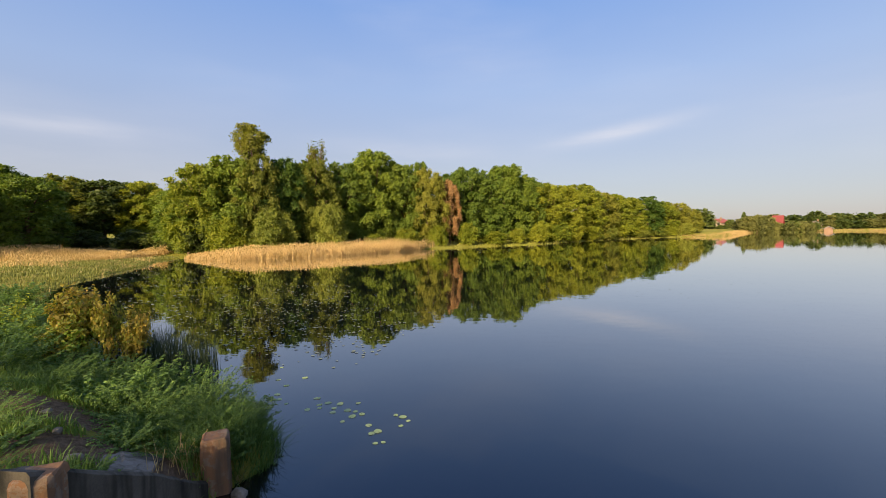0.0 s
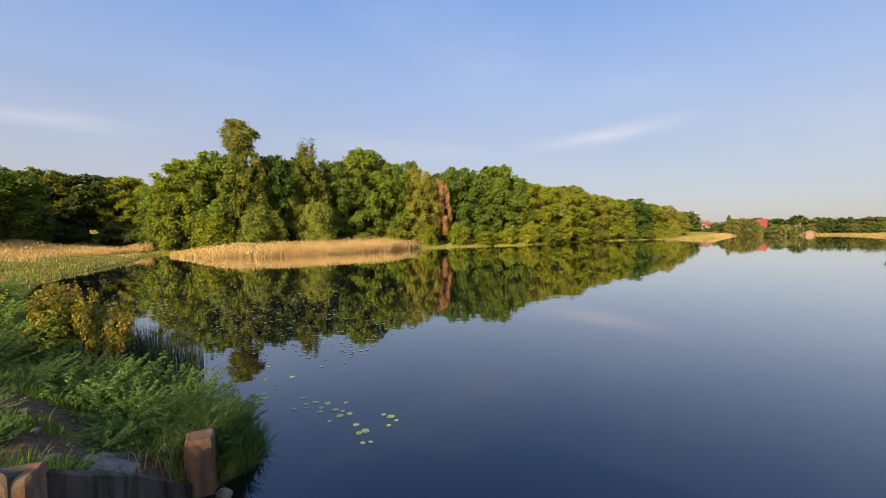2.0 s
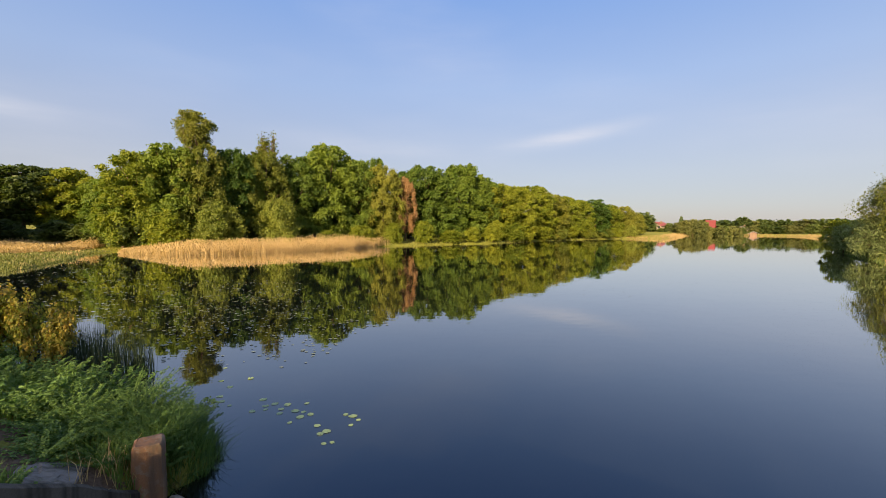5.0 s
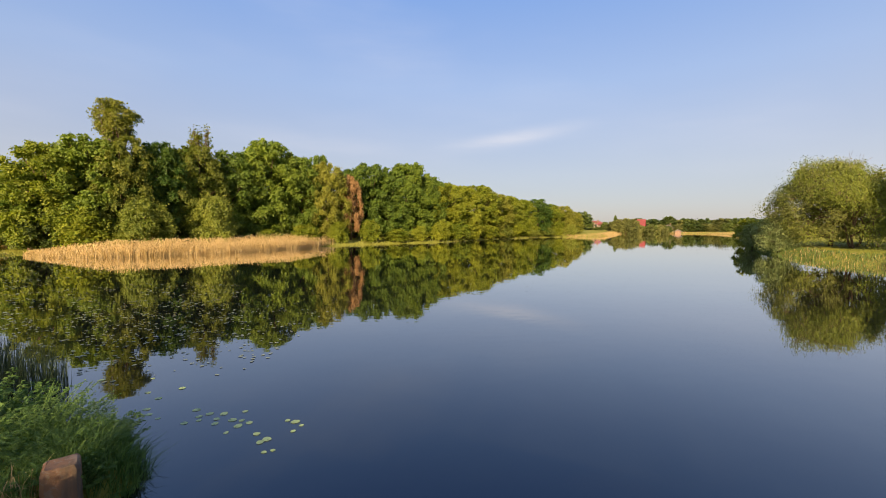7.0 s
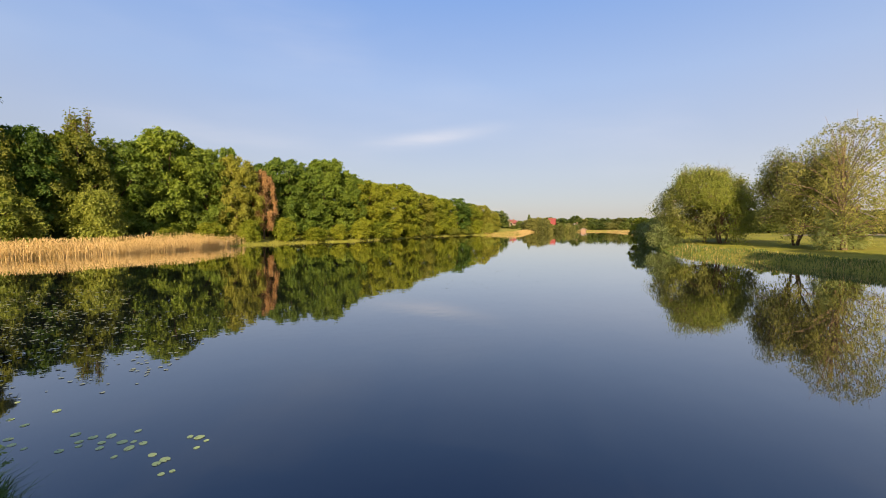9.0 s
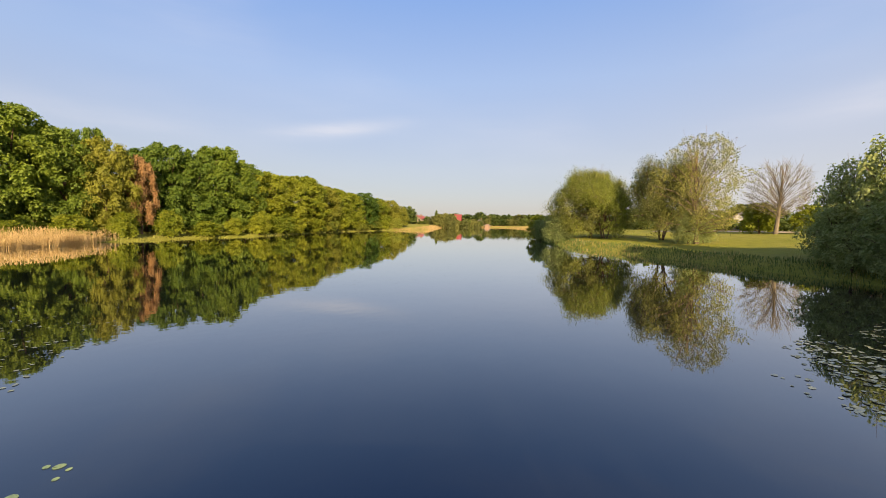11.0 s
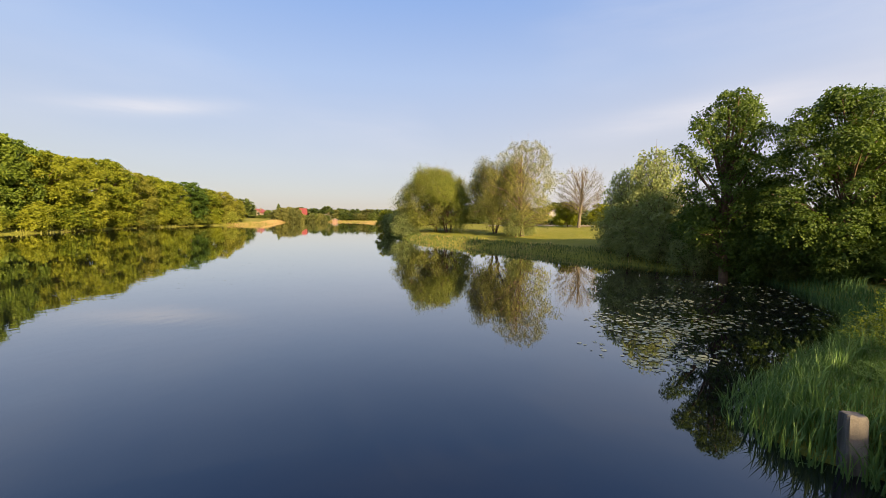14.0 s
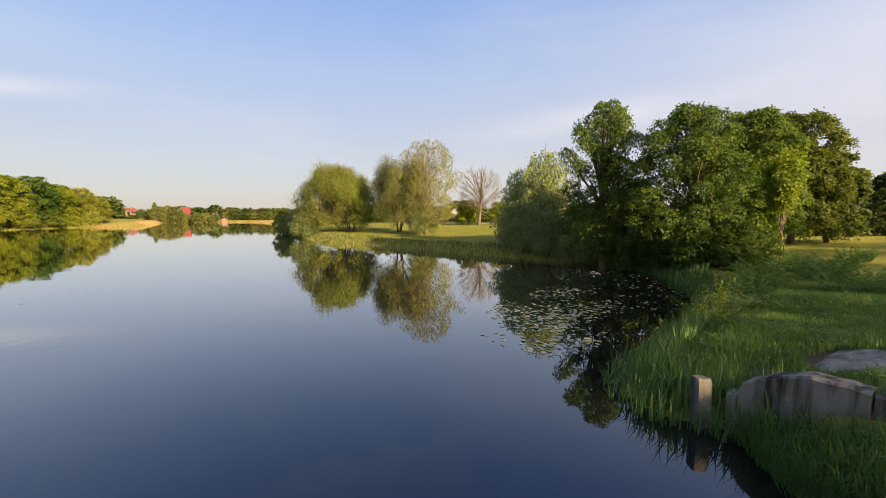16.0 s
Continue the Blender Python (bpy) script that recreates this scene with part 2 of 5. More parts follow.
MAT = dict(
    ground=ground_mat(), water=water_mat(),
    wood_leaf=foliage("broad_green_leaves", (0.050, 0.100, 0.013), (0.188, 0.242, 0.027)),
    wood_leaf_light=foliage("fresh_yellow_green_leaves", (0.095, 0.140, 0.012), (0.300, 0.310, 0.024)),
    wood_leaf_olive=foliage("olive_leaves", (0.085, 0.112, 0.014), (0.240, 0.242, 0.034), (0.26, 0.18, 0.05), 0.24),
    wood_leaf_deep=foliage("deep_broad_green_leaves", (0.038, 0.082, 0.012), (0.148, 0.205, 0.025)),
    # olive far leaves, with the haze of the distance put into their muted colour
    far_leaf=foliage("haze_muted_olive_leaves", (0.062, 0.078, 0.022), (0.175, 0.180, 0.050)),
    dry_leaf=foliage("russet_leaves", (0.17, 0.10, 0.04), (0.36, 0.22, 0.10)),
    shrub_leaf=foliage("pale_willow_leaves", (0.110, 0.145, 0.020), (0.275, 0.295, 0.048)),
    # olive leaves darkened to stand in for shade on the lawn tree
    shade_olive_leaf=foliage("olive_leaves_with_shade", (0.045, 0.070, 0.011), (0.145, 0.165, 0.022)),
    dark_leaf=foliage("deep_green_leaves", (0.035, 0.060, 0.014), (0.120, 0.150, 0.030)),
    maple_leaf=foliage("maple_leaves", (0.034, 0.070, 0.012), (0.125, 0.180, 0.026), scale=0.5),
    yellow_leaf=foliage("yellow_green_leaves", (0.12, 0.17, 0.012), (0.29, 0.31, 0.025), scale=0.6),
    willow_leaf=foliage("grey_green_willow_leaves", (0.066, 0.088, 0.022), (0.180, 0.190, 0.048)),
    # silvery leaves, paler still to make up for weak sky light on the bush
    silver_leaf=foliage("silvery_willow_leaves", (0.13, 0.175, 0.06), (0.28, 0.32, 0.12)),
    gold_leaf=foliage("golden_young_leaves", (0.12, 0.14, 0.03), (0.27, 0.26, 0.07)),
    weed_leaf=foliage("bank_weed_leaves", (0.050, 0.108, 0.024), (0.175, 0.270, 0.062), scale=1.2),
    sapling_leaf=foliage("orange_tinged_maple_leaves", (0.13, 0.22, 0.025), (0.58, 0.36, 0.075), scale=1.4),
    grass=foliage("bank_grass_blades", (0.046, 0.100, 0.020), (0.165, 0.255, 0.050), (0.30, 0.24, 0.11), 0.30, 0.3, 1.0),
    sedge=foliage("sedge_blades", (0.040, 0.093, 0.024), (0.135, 0.225, 0.058), None, 0, 0.25, 1.0),
    marsh_grass=foliage("olive_marsh_grass", (0.060, 0.085, 0.018), (0.190, 0.200, 0.055), (0.30, 0.24, 0.11), 0.40, 0.3, 0.5),
    shore_blade=foliage("dark_shore_sedge", (0.032, 0.062, 0.014), (0.105, 0.145, 0.032), None, 0, 0.25, 0.6),
    rush=foliage("dark_bulrush_stems", (0.028, 0.048, 0.024), (0.085, 0.115, 0.05), None, 0, 0.1, 1.0),
    reed=foliage("dry_golden_reed", (0.33, 0.235, 0.1), (0.53, 0.395, 0.2), None, 0, 0.35, 0.4),
    pad=foliage("lily_pad", (0.21, 0.29, 0.09), (0.30, 0.37, 0.13), None, 0, 0.03, 1.0, 0.28),
    pad_dull=foliage("wet_lily_pad", (0.13, 0.15, 0.095), (0.26, 0.285, 0.19), None, 0, 0.0, 1.0, 0.2),
    bank_sedge=foliage("yellow_green_sedge", (0.09, 0.11, 0.018), (0.22, 0.22, 0.05), None, 0, 0.1, 0.3),
    bark=bark_mat("brown_bark", (0.05, 0.035, 0.022), (0.16, 0.11, 0.07)),
    grey_bark=bark_mat("grey_brown_bark", (0.10, 0.075, 0.05), (0.22, 0.165, 0.11)),
    ash_bark=bark_mat("ash_grey_bark", (0.075, 0.065, 0.045), (0.17, 0.145, 0.105)),
    post_rust=concrete_mat("rusty_concrete", (0.20, 0.13, 0.08), (0.34, 0.24, 0.15), stain=(0.12, 0.085, 0.055), rust=(0.25, 0.12, 0.05)),
    post_grey=concrete_mat("grey_concrete", (0.11, 0.10, 0.08), (0.22, 0.20, 0.165)),
    wall_grey=concrete_mat("stained_concrete", (0.11, 0.10, 0.075), (0.30, 0.27, 0.22), (0.030, 0.027, 0.018)),
    wall_dark=concrete_mat("mossy_dark_concrete", (0.065, 0.058, 0.043), (0.16, 0.14, 0.105), (0.03, 0.028, 0.02)),
    slab=concrete_mat("weathered_slab", (0.14, 0.125, 0.10), (0.27, 0.245, 0.20), (0.09, 0.08, 0.055)),
    plaster=plain_mat("cream_plaster", (0.22, 0.18, 0.14), (0.31, 0.25, 0.19)),
    brick=plain_mat("orange_brick_wall", (0.13, 0.085, 0.06), (0.21, 0.135, 0.09), 2.0),
    white=plain_mat("white_render", (0.28, 0.28, 0.28), (0.38, 0.38, 0.38)),
    red_tile=plain_mat("red_roof_tiles", (0.17, 0.045, 0.04), (0.28, 0.08, 0.065), 3.0, 0.7, (1, 6, 6)),
    dull_red_tile=plain_mat("dull_red_roof_sheets", (0.11, 0.022, 0.024), (0.18, 0.040, 0.038), 3.0, 0.8, (1, 6, 6)),
    grey_tile=plain_mat("grey_roof_sheets", (0.10, 0.10, 0.11), (0.20, 0.20, 0.21), 3.0, 0.7, (1, 6, 6)),
    glass=plain_mat("dark_window_glass", (0.02, 0.025, 0.03), (0.03, 0.035, 0.04), 1.0, 0.08, None, 0.6),
    path=plain_mat("pale_road", (0.24, 0.20, 0.14), (0.36, 0.31, 0.22), 1.0),
)


# ---- mesh helpers ----
def mesh_from(name, verts, faces, mat, smooth=False):
    """A mesh from arrays: verts n x 3, faces a list of index arrays (m x 3 or m x 4)."""
    me = bpy.data.meshes.new(name)
    verts = np.asarray(verts, np.float32)
    faces = [np.asarray(f, np.int32) for f in faces if len(f)]
    loops = np.concatenate([f.ravel() for f in faces])
    sizes = np.concatenate([np.full(len(f), f.shape[1], np.int32) for f in faces])
    me.vertices.add(len(verts))
    me.vertices.foreach_set("co", verts.ravel())
    me.loops.add(len(loops))
    me.loops.foreach_set("vertex_index", loops)
    me.polygons.add(len(sizes))
    me.polygons.foreach_set("loop_start", np.concatenate([[0], np.cumsum(sizes)[:-1]]).astype(np.int32))
    me.polygons.foreach_set("use_smooth", np.full(len(sizes), smooth))
    me.update(calc_edges=True)
    me.materials.append(MAT[mat])
    return me


def child(name, me, parent, label=""):
    ob = new(name, me)
    ob.parent = parent
    if label:
        tagged(ob, label)
    return ob


def part(name, bm, mat, parent=None, label="", smooth=False):
    me = bpy.data.meshes.new(name)
    for f in bm.faces:
        f.smooth = smooth
    bm.to_mesh(me)
    bm.free()
    me.materials.append(MAT[mat])
    return child(name, me, parent, label)


def thing(name, x, y, z, label, category, group="", turn=0.0):
    ob = new(name)
    ob.matrix_basis = pose(x, y, z, 0, 0, turn)
    ob.empty_display_size = 0.3
    return tagged(ob, label, category, group)


class Soup:
    """Collects vertices, triangles and quads."""

    def __init__(self):
        self.v, self.t, self.q, self.n = [], [], [], 0

    def add(self, v, t=None, q=None):
        v = np.asarray(v, float).reshape(-1, 3)
        if t is not None:
            self.t.append(np.asarray(t) + self.n)
        if q is not None:
            self.q.append(np.asarray(q) + self.n)
        self.v.append(v)
        self.n += len(v)

    def mesh(self, name, mat, smooth=False):
        f = ([np.concatenate(self.t)] if self.t else []) + ([np.concatenate(self.q)] if self.q else [])
        return mesh_from(name, np.concatenate(self.v), f, mat, smooth)


def unit(v):
    return v / np.maximum(np.linalg.norm(v, axis=-1, keepdims=True), 1e-9)


def tube(soup, pts, radii, sides=6):
    """A tapered tube along pts."""
    pts, radii = np.asarray(pts, float), np.asarray(radii, float)
    d = unit(np.gradient(pts, axis=0))
    ref = np.array([0.31, 0.95, 0.07])
    a = unit(np.cross(d, ref))
    b = np.cross(d, a)
    ang = np.linspace(0, 2 * np.pi, sides, endpoint=False)
    ring = np.cos(ang)[None, :, None] * a[:, None] + np.sin(ang)[None, :, None] * b[:, None]
    v = (pts[:, None] + ring * radii[:, None, None]).reshape(-1, 3)
    i = np.arange(len(pts) - 1)[:, None] * sides
    j = np.arange(sides)[None]
    k = (j + 1) % sides
    q = np.stack([i + j, i + k, i + sides + k, i + sides + j], -1).reshape(-1, 4)
    soup.add(v, q=q)


def leaves(soup, c, nrm, length, width, rng, up=None, cup=0.12):
    """One folded four-cornered leaf at each point c, lying across nrm."""
    n = len(c)
    nrm = unit(nrm)
    u = unit(np.cross(nrm, rng.normal(size=(n, 3)))) if up is None else unit(up - (up * nrm).sum(1)[:, None] * nrm + 1e-6)
    w = np.cross(nrm, u)
    L = (length * rng.uniform(0.65, 1.3, n))[:, None]
    W = (width * rng.uniform(0.65, 1.3, n))[:, None]
    v = np.stack([c - u * L / 2, c + w * W / 2 + nrm * W * cup - u * L * 0.08, c + u * L / 2 - nrm * L * 0.1, c - w * W / 2 + nrm * W * cup - u * L * 0.08], 1)
    soup.add(v, q=np.arange(4 * n).reshape(-1, 4))


def sphere_dirs(rng, n):
    return unit(rng.normal(size=(n, 3)))


# ---- the lie of the land ----
# the lake's shore line, from the sluice round the far end and back
LAKE = [(-2.96, 2.85), (-2.80, 3.75), (-2.66, 4.6), (-2.35, 5.2), (-2.6, 5.9), (-3.4, 6.6), (-4.7, 7.1), (-6.0, 8.0), (-8.2, 9.4), (-11.5, 12), (-16, 16),
        (-20.5, 21.4), (-23, 25), (-25, 30), (-28, 39), (-32, 47), (-30, 50), (-24.5, 48.2), (-19, 50), (-12.5, 54.5), (-6.5, 60), (0, 64.5), (6.2, 69), (15.4, 73),
        (30.8, 88), (41.4, 96), (56, 104), (66, 107), (76, 110), (90, 126), (108, 146), (128, 152), (150, 146), (125, 108), (92, 80), (57, 48), (42.5, 31), (39.2, 23),
        (36.2, 16.4), (33.5, 11), (31.5, 6.5), (29.2, 2.0), (27.6, -2.2), (24.2, -3.9), (19.2, -4.5), (14.7, -3.5), (11.5, -2.2), (9, -1.0), (7.6, -0.8), (7.0, -1.3)]
WING_L, WING_R = ((-2.96, 2.85), (-2.60, 4.95)), ((5.6, -3.85), (6.98, -1.95))
AXIS = np.array([0.6, 0.8])           # the way the sluice faces


def smooth_line(pts, keep, steps=4):
    """Rounds off the line; the first keep corners and the last stay sharp."""
    p, out, n = np.array(pts, float), [], len(pts)
    for i in range(n):
        a, b, c, d = p[(i - 1) % n], p[i], p[(i + 1) % n], p[(i + 2) % n]
        if i < keep or i >= n - 5:
            out.append(b)
            continue
        for t in np.arange(steps) / steps:
            out.append(0.5 * (2 * b + (c - a) * t + (2 * a - 5 * b + 4 * c - d) * t * t + (3 * b - a - 3 * c + d) * t ** 3))
    return np.array(out)


SHORE = smooth_line(LAKE + [(6.88, -2.05), (6.3, -2.15), (5.3, -2.3), (4.4, -2.68)], 3)


def seg_dist(x, y, a, b):
    ax, ay = a
    dx, dy = b[0] - ax, b[1] - ay
    t = np.clip(((x - ax) * dx + (y - ay) * dy) / (dx * dx + dy * dy), 0, 1)
    return np.hypot(x - ax - t * dx, y - ay - t * dy)


def shore_dist(x, y):
    """Distance to the shore line: positive on land, negative on the lake."""
    x, y = np.asarray(x, float), np.asarray(y, float)
    best, inside = np.full(x.shape, 1e9), np.zeros(x.shape, bool)
    for a, b in zip(SHORE, np.roll(SHORE, -1, 0)):
        best = np.minimum(best, seg_dist(x, y, a, b))
        cross = (a[1] > y) != (b[1] > y)
        inside ^= cross & (x < (b[0] - a[0]) * (y - a[1]) / (b[1] - a[1] + 1e-12) + a[0])
    return np.where(inside, -best, best)


def wave(x, y, s):
    return (np.sin(x / s + 1.7 * np.sin(y / s * 0.7)) + np.sin(y / s * 1.3 + 1.1 * np.sin(x / s * 0.9 + 2))) * 0.5


def ground_z(x, y):
    x, y = np.asarray(x, float), np.asarray(y, float)
    s = shore_dist(x, y)
    walls = seg_dist(x, y, *WING_L)
    head = seg_dist(x, y, WING_L[0], (4.4, -2.68))
    near = np.exp(-(np.minimum(walls, head) / 1.3) ** 2)
    along = x * AXIS[0] + y * AXIS[1]
    dam = np.where(x < 0, np.clip((2.0 - along) / 1.3, 0, 1), np.clip((2.9 - along) / 1.9, 0, 1))
    dam = dam * dam * (3 - 2 * dam) * np.exp(-(np.maximum(np.hypot(x, y) - 12, 0) / 25) ** 2)
    far = np.maximum(np.hypot(x, y) - 170, 0)
    land = 0.5 + 0.065 * np.clip(s, 0, 12) + 0.028 * np.clip(s - 12, 0, 60) - 0.008 * np.clip(far, 0, 60)
    land = land * (1 - 0.35 * np.exp(-((x + 4) / 2.5) ** 2 - ((y - 4.5) / 2.5) ** 2))
    deck = np.where(x < -2, 0.86, 1.0) + 0.32 * np.exp(-(np.hypot(x, y) / 2.8) ** 4) + 0.40 * np.exp(-(np.hypot(x, y) / 1.3) ** 4)
    land = land * (1 - 0.62 * np.clip((y - 58) / 6, 0, 1) * np.clip(1 - s / 9, 0, 1) * (x < 70))
    marsh = np.clip((y - 8) / 7, 0, 1) * np.clip((-x - 5) / 6, 0, 1) * np.clip((62 - y) / 8, 0, 1)
    land = land * (1 - 0.72 * marsh)
    land = land * (1 - dam) + np.maximum(deck, land) * dam
    rise = np.clip(s / (1.6 * (1 - near) + 0.22 * near), 0, 1)
    rough = 0.05 * wave(x, y, 1.1) * np.clip(s, 0, 1) + 0.14 * wave(x, y, 6.0) * np.clip(s / 4, 0, 1)
    z = np.where(s > 0, 0.02 + land * rise * (2 - rise) + rough * (1 - near), np.maximum(-1.2, 0.45 * s - 0.02))
    # the foot of the east wing wall: a low strip in front, the full bank behind
    (ax, ay), (bx, by) = WING_R
    front = ((bx - ax) * (y - ay) - (by - ay) * (x - ax) > 0) & (s > 0) & (s < 2.2) & (x > 4.0) & (x < 7.0) & (y < -1.6)
    z = np.where(front, np.minimum(z, 0.03 + 0.5 * np.maximum(s, 0)), z)
    return z


def gz(x, y):
    return float(ground_z(np.array([x]), np.array([y]))[0])


def build_ground():
    """One sheet from under the sluice to the horizon, finer where the banks are near."""
    ang = np.radians(np.concatenate([np.arange(-75, 135, 0.5), np.arange(135, 285, 3.0)]))
    rad = np.concatenate([[0.0], 0.4 * 1.035 ** np.arange(260)])
    a, r = np.meshgrid(ang, rad)
    x, y = r * np.sin(a), r * np.cos(a)
    z = ground_z(x, y)
    m = len(ang)
    i = np.arange(len(rad) - 1)[:, None] * m
    j = np.arange(m)[None]
    k = (j + 1) % m
    q = np.stack([i + j, i + m + j, i + m + k, i + k], -1).reshape(-1, 4)
    me = mesh_from("ground", np.stack([x, y, z], -1).reshape(-1, 3), [q[:, ::-1]], "ground", True)
    tagged(new("ground", me), "grassy lake banks and lawns with bare patches", "ground", kind="structure")


def build_water():
    bm = bmesh.new()
    bmesh.ops.create_grid(bm, x_segments=40, y_segments=40, size=130)
    bmesh.ops.translate(bm, verts=bm.verts, vec=(65, 85, 0))
    ob = part("water", bm, "water")
    tagged(ob, "calm dark blue lake mirroring trees and sky", "lake", kind="structure")


build_ground()
build_water()


# ---- trees ----
def lobed_crown(rng, lobes, radii, sprays, per, size, spread=0.4, core=True, flat=1.0, tier=0.8):
    """Leaves in sprays on the outer skin of a cluster of lobes. tier: how far the sprays lie level, in storeys, rather than hang."""
    s = Soup()
    n = int(sprays)
    pick = rng.choice(len(lobes), n, p=radii ** 2 / (radii ** 2).sum())
    d = unit(sphere_dirs(rng, n) + np.array([0, 0, 0.2 + 0.35 * tier]))
    c = lobes[pick] + d * np.array([1, 1, flat]) * (radii[pick] * rng.uniform(0.72, 1.08, n))[:, None]
    inside = np.zeros(n, int)
    for l, r in zip(lobes, radii):
        inside += (np.linalg.norm((c - l) / np.array([1, 1, flat]), axis=1) < r * 0.70)
    keep = inside == 0
    c, d = c[keep], d[keep]
    face = unit(d * (1 - 0.4 * tier) + np.array([0, 0, 0.75 * tier]) + rng.normal(size=c.shape) * 0.22)
    reach = np.repeat(rng.uniform(0.6, 1.35, len(c)), per)[:, None]
    c2, d2, f2 = np.repeat(c, per, 0), np.repeat(d, per, 0), np.repeat(face, per, 0)
    off = np.clip(rng.normal(size=c2.shape), -1.5, 1.5) * spread * reach
    off -= (off * f2).sum(1)[:, None] * f2 * (0.35 + 0.5 * tier)
    p = c2 + off
    p[:, 2] -= np.linalg.norm(off, axis=1) * (0.2 + 0.15 * tier)
    nrm = f2 * 0.9 + rng.normal(size=p.shape) * 0.36
    up = unit(off) * (0.4 + 0.7 * tier) + rng.normal(size=p.shape) * 0.5 + d2 * 0.35 + np.array([0, 0, -0.5 + 0.3 * tier])
    leaves(s, p, nrm, size, size * (0.52 + 0.2 * tier), rng, up)
    if core:        # leaves deeper in, which stop the light
        k = len(p) // 7
        pick = rng.choice(len(lobes), k)
        q = lobes[pick] + sphere_dirs(rng, k) * (radii[pick] * rng.uniform(0.2, 0.7, k))[:, None]
        leaves(s, q, rng.normal(size=q.shape), size * 1.9, size * 1.6, rng)
    return s


def lobed_tree(name, seed, label, leaf, height=12.0, radius=4.2, base=0.08, lobes=46, sprays=2600, per=7, size=0.29, bark="bark", top=0.5, category="tree", core=True, lobe=1.0, limbs=14, thin=1.0, twigs=0, stem=1.0, flat=1.0, rough=0.72, loose=0.85, tier=0.8, dome=2.6):
    """A full-crowned tree: trunk, limbs to its lobes, and a billowing crown."""
    rng = np.random.default_rng(seed)
    u = (np.arange(lobes) + rng.uniform(0, 1, lobes)) / lobes
    ang = np.arange(lobes) * 2.39996 + rng.uniform(-0.5, 0.5, lobes)
    side = np.abs((u - top * 0.8) / np.where(u < top * 0.8, top * 1.1, 1.04 - top * 0.8))
    prof = np.clip(1 - side ** dome, 0.03, 1) ** (1 / 2.2)
    lr = lobe * radius * rng.uniform(0.22, 0.38, lobes) * (0.7 + 0.3 * prof)
    rr = np.maximum(radius * prof * rng.uniform(rough, 1.0, lobes) - lr * 0.8, 0) * np.where(rng.uniform(size=lobes) < 0.2, 0.3, 1)
    c = np.stack([rr * np.cos(ang), rr * np.sin(ang), height * base + lr + u * (height * (1 - base) - 1.9 * lr)], 1)
    ob = thing(name, 0, 0, 0, label, category)
    t = Soup()
    bend = rng.uniform(-0.4, 0.4, (2,))
    zz = np.linspace(-0.3, height * 0.86, 7)
    axis = np.stack([bend[0] * np.sin(zz / height * 3), bend[1] * np.sin(zz / height * 2.4), zz], 1)
    tube(t, axis, stem * height * 0.024 * (1 - np.linspace(0, 0.85, 7)) + 0.02, 8)
    for k in rng.choice(lobes, min(limbs, lobes), replace=False):
        z0 = max(c[k][2] * 0.6, height * 0.1)
        p0 = np.array([np.interp(z0, zz, axis[:, 0]), np.interp(z0, zz, axis[:, 1]), z0])
        mid = (p0 + c[k]) / 2 + np.array([0, 0, 0.06 * height * rng.uniform(-0.2, 1)])
        tube(t, [p0, mid, c[k]], [thin * height * 0.009, thin * height * 0.006, 0.02], 5)
        for w in range(twigs):
            f = rng.uniform(0.35, 1.0)
            q0 = mid + (c[k] - mid) * f
            way = unit(c[k] - p0) * 0.8 + rng.normal(size=3) * 0.45 + np.array([0, 0, 0.35])
            q1 = q0 + unit(way) * radius * rng.uniform(0.18, 0.34)
            tube(t, [q0, (q0 + q1) / 2 + rng.normal(size=3) * 0.04, q1], [0.016, 0.012, 0.007], 3)
    child("trunk", t.mesh("trunk", bark, True), ob)
    child("crown", lobed_crown(rng, c, lr, sprays, per, size, spread=size * loose, core=core, flat=flat, tier=tier).mesh("crown", leaf), ob)
    return ob


def grow(rng, soup, p, d, length, radius, depth, tips, spread=0.6, lift=0.1, kids=(2, 4), droop=0.0, twig=0.004):
    """A branch and all that springs from it."""
    n = 5
    pts = [p]
    for i in range(n - 1):
        d = unit(d + rng.normal(size=3) * 0.13 + np.array([0, 0, lift - droop * (i / n)]))
        pts.append(pts[-1] + d * length / (n - 1))
    pts = np.array(pts)
    tube(soup, pts, np.maximum(radius * np.linspace(1, 0.55, n), twig), 7 if depth > 2 else 4 if depth > 0 else 3)
    if depth <= 1:
        for f in (2, 3, 4):
            tips.append((pts[f], d))
    if depth == 0:
        return
    for k in range(rng.integers(kids[0], kids[1] + 1)):
        f = rng.uniform(0.45, 1.0) * (n - 1) if k else n - 1.001
        i = int(f)
        at = pts[i] + (pts[min(i + 1, n - 1)] - pts[i]) * (f - i)
        side = unit(np.cross(d, rng.normal(size=3)))
        nd = unit(d + side * spread * rng.uniform(0.6, 1.4))
        grow(rng, soup, at, nd, length * rng.uniform(0.58, 0.85), radius * (0.62 if k else 0.72), depth - 1, tips, spread, lift, kids, droop, twig)


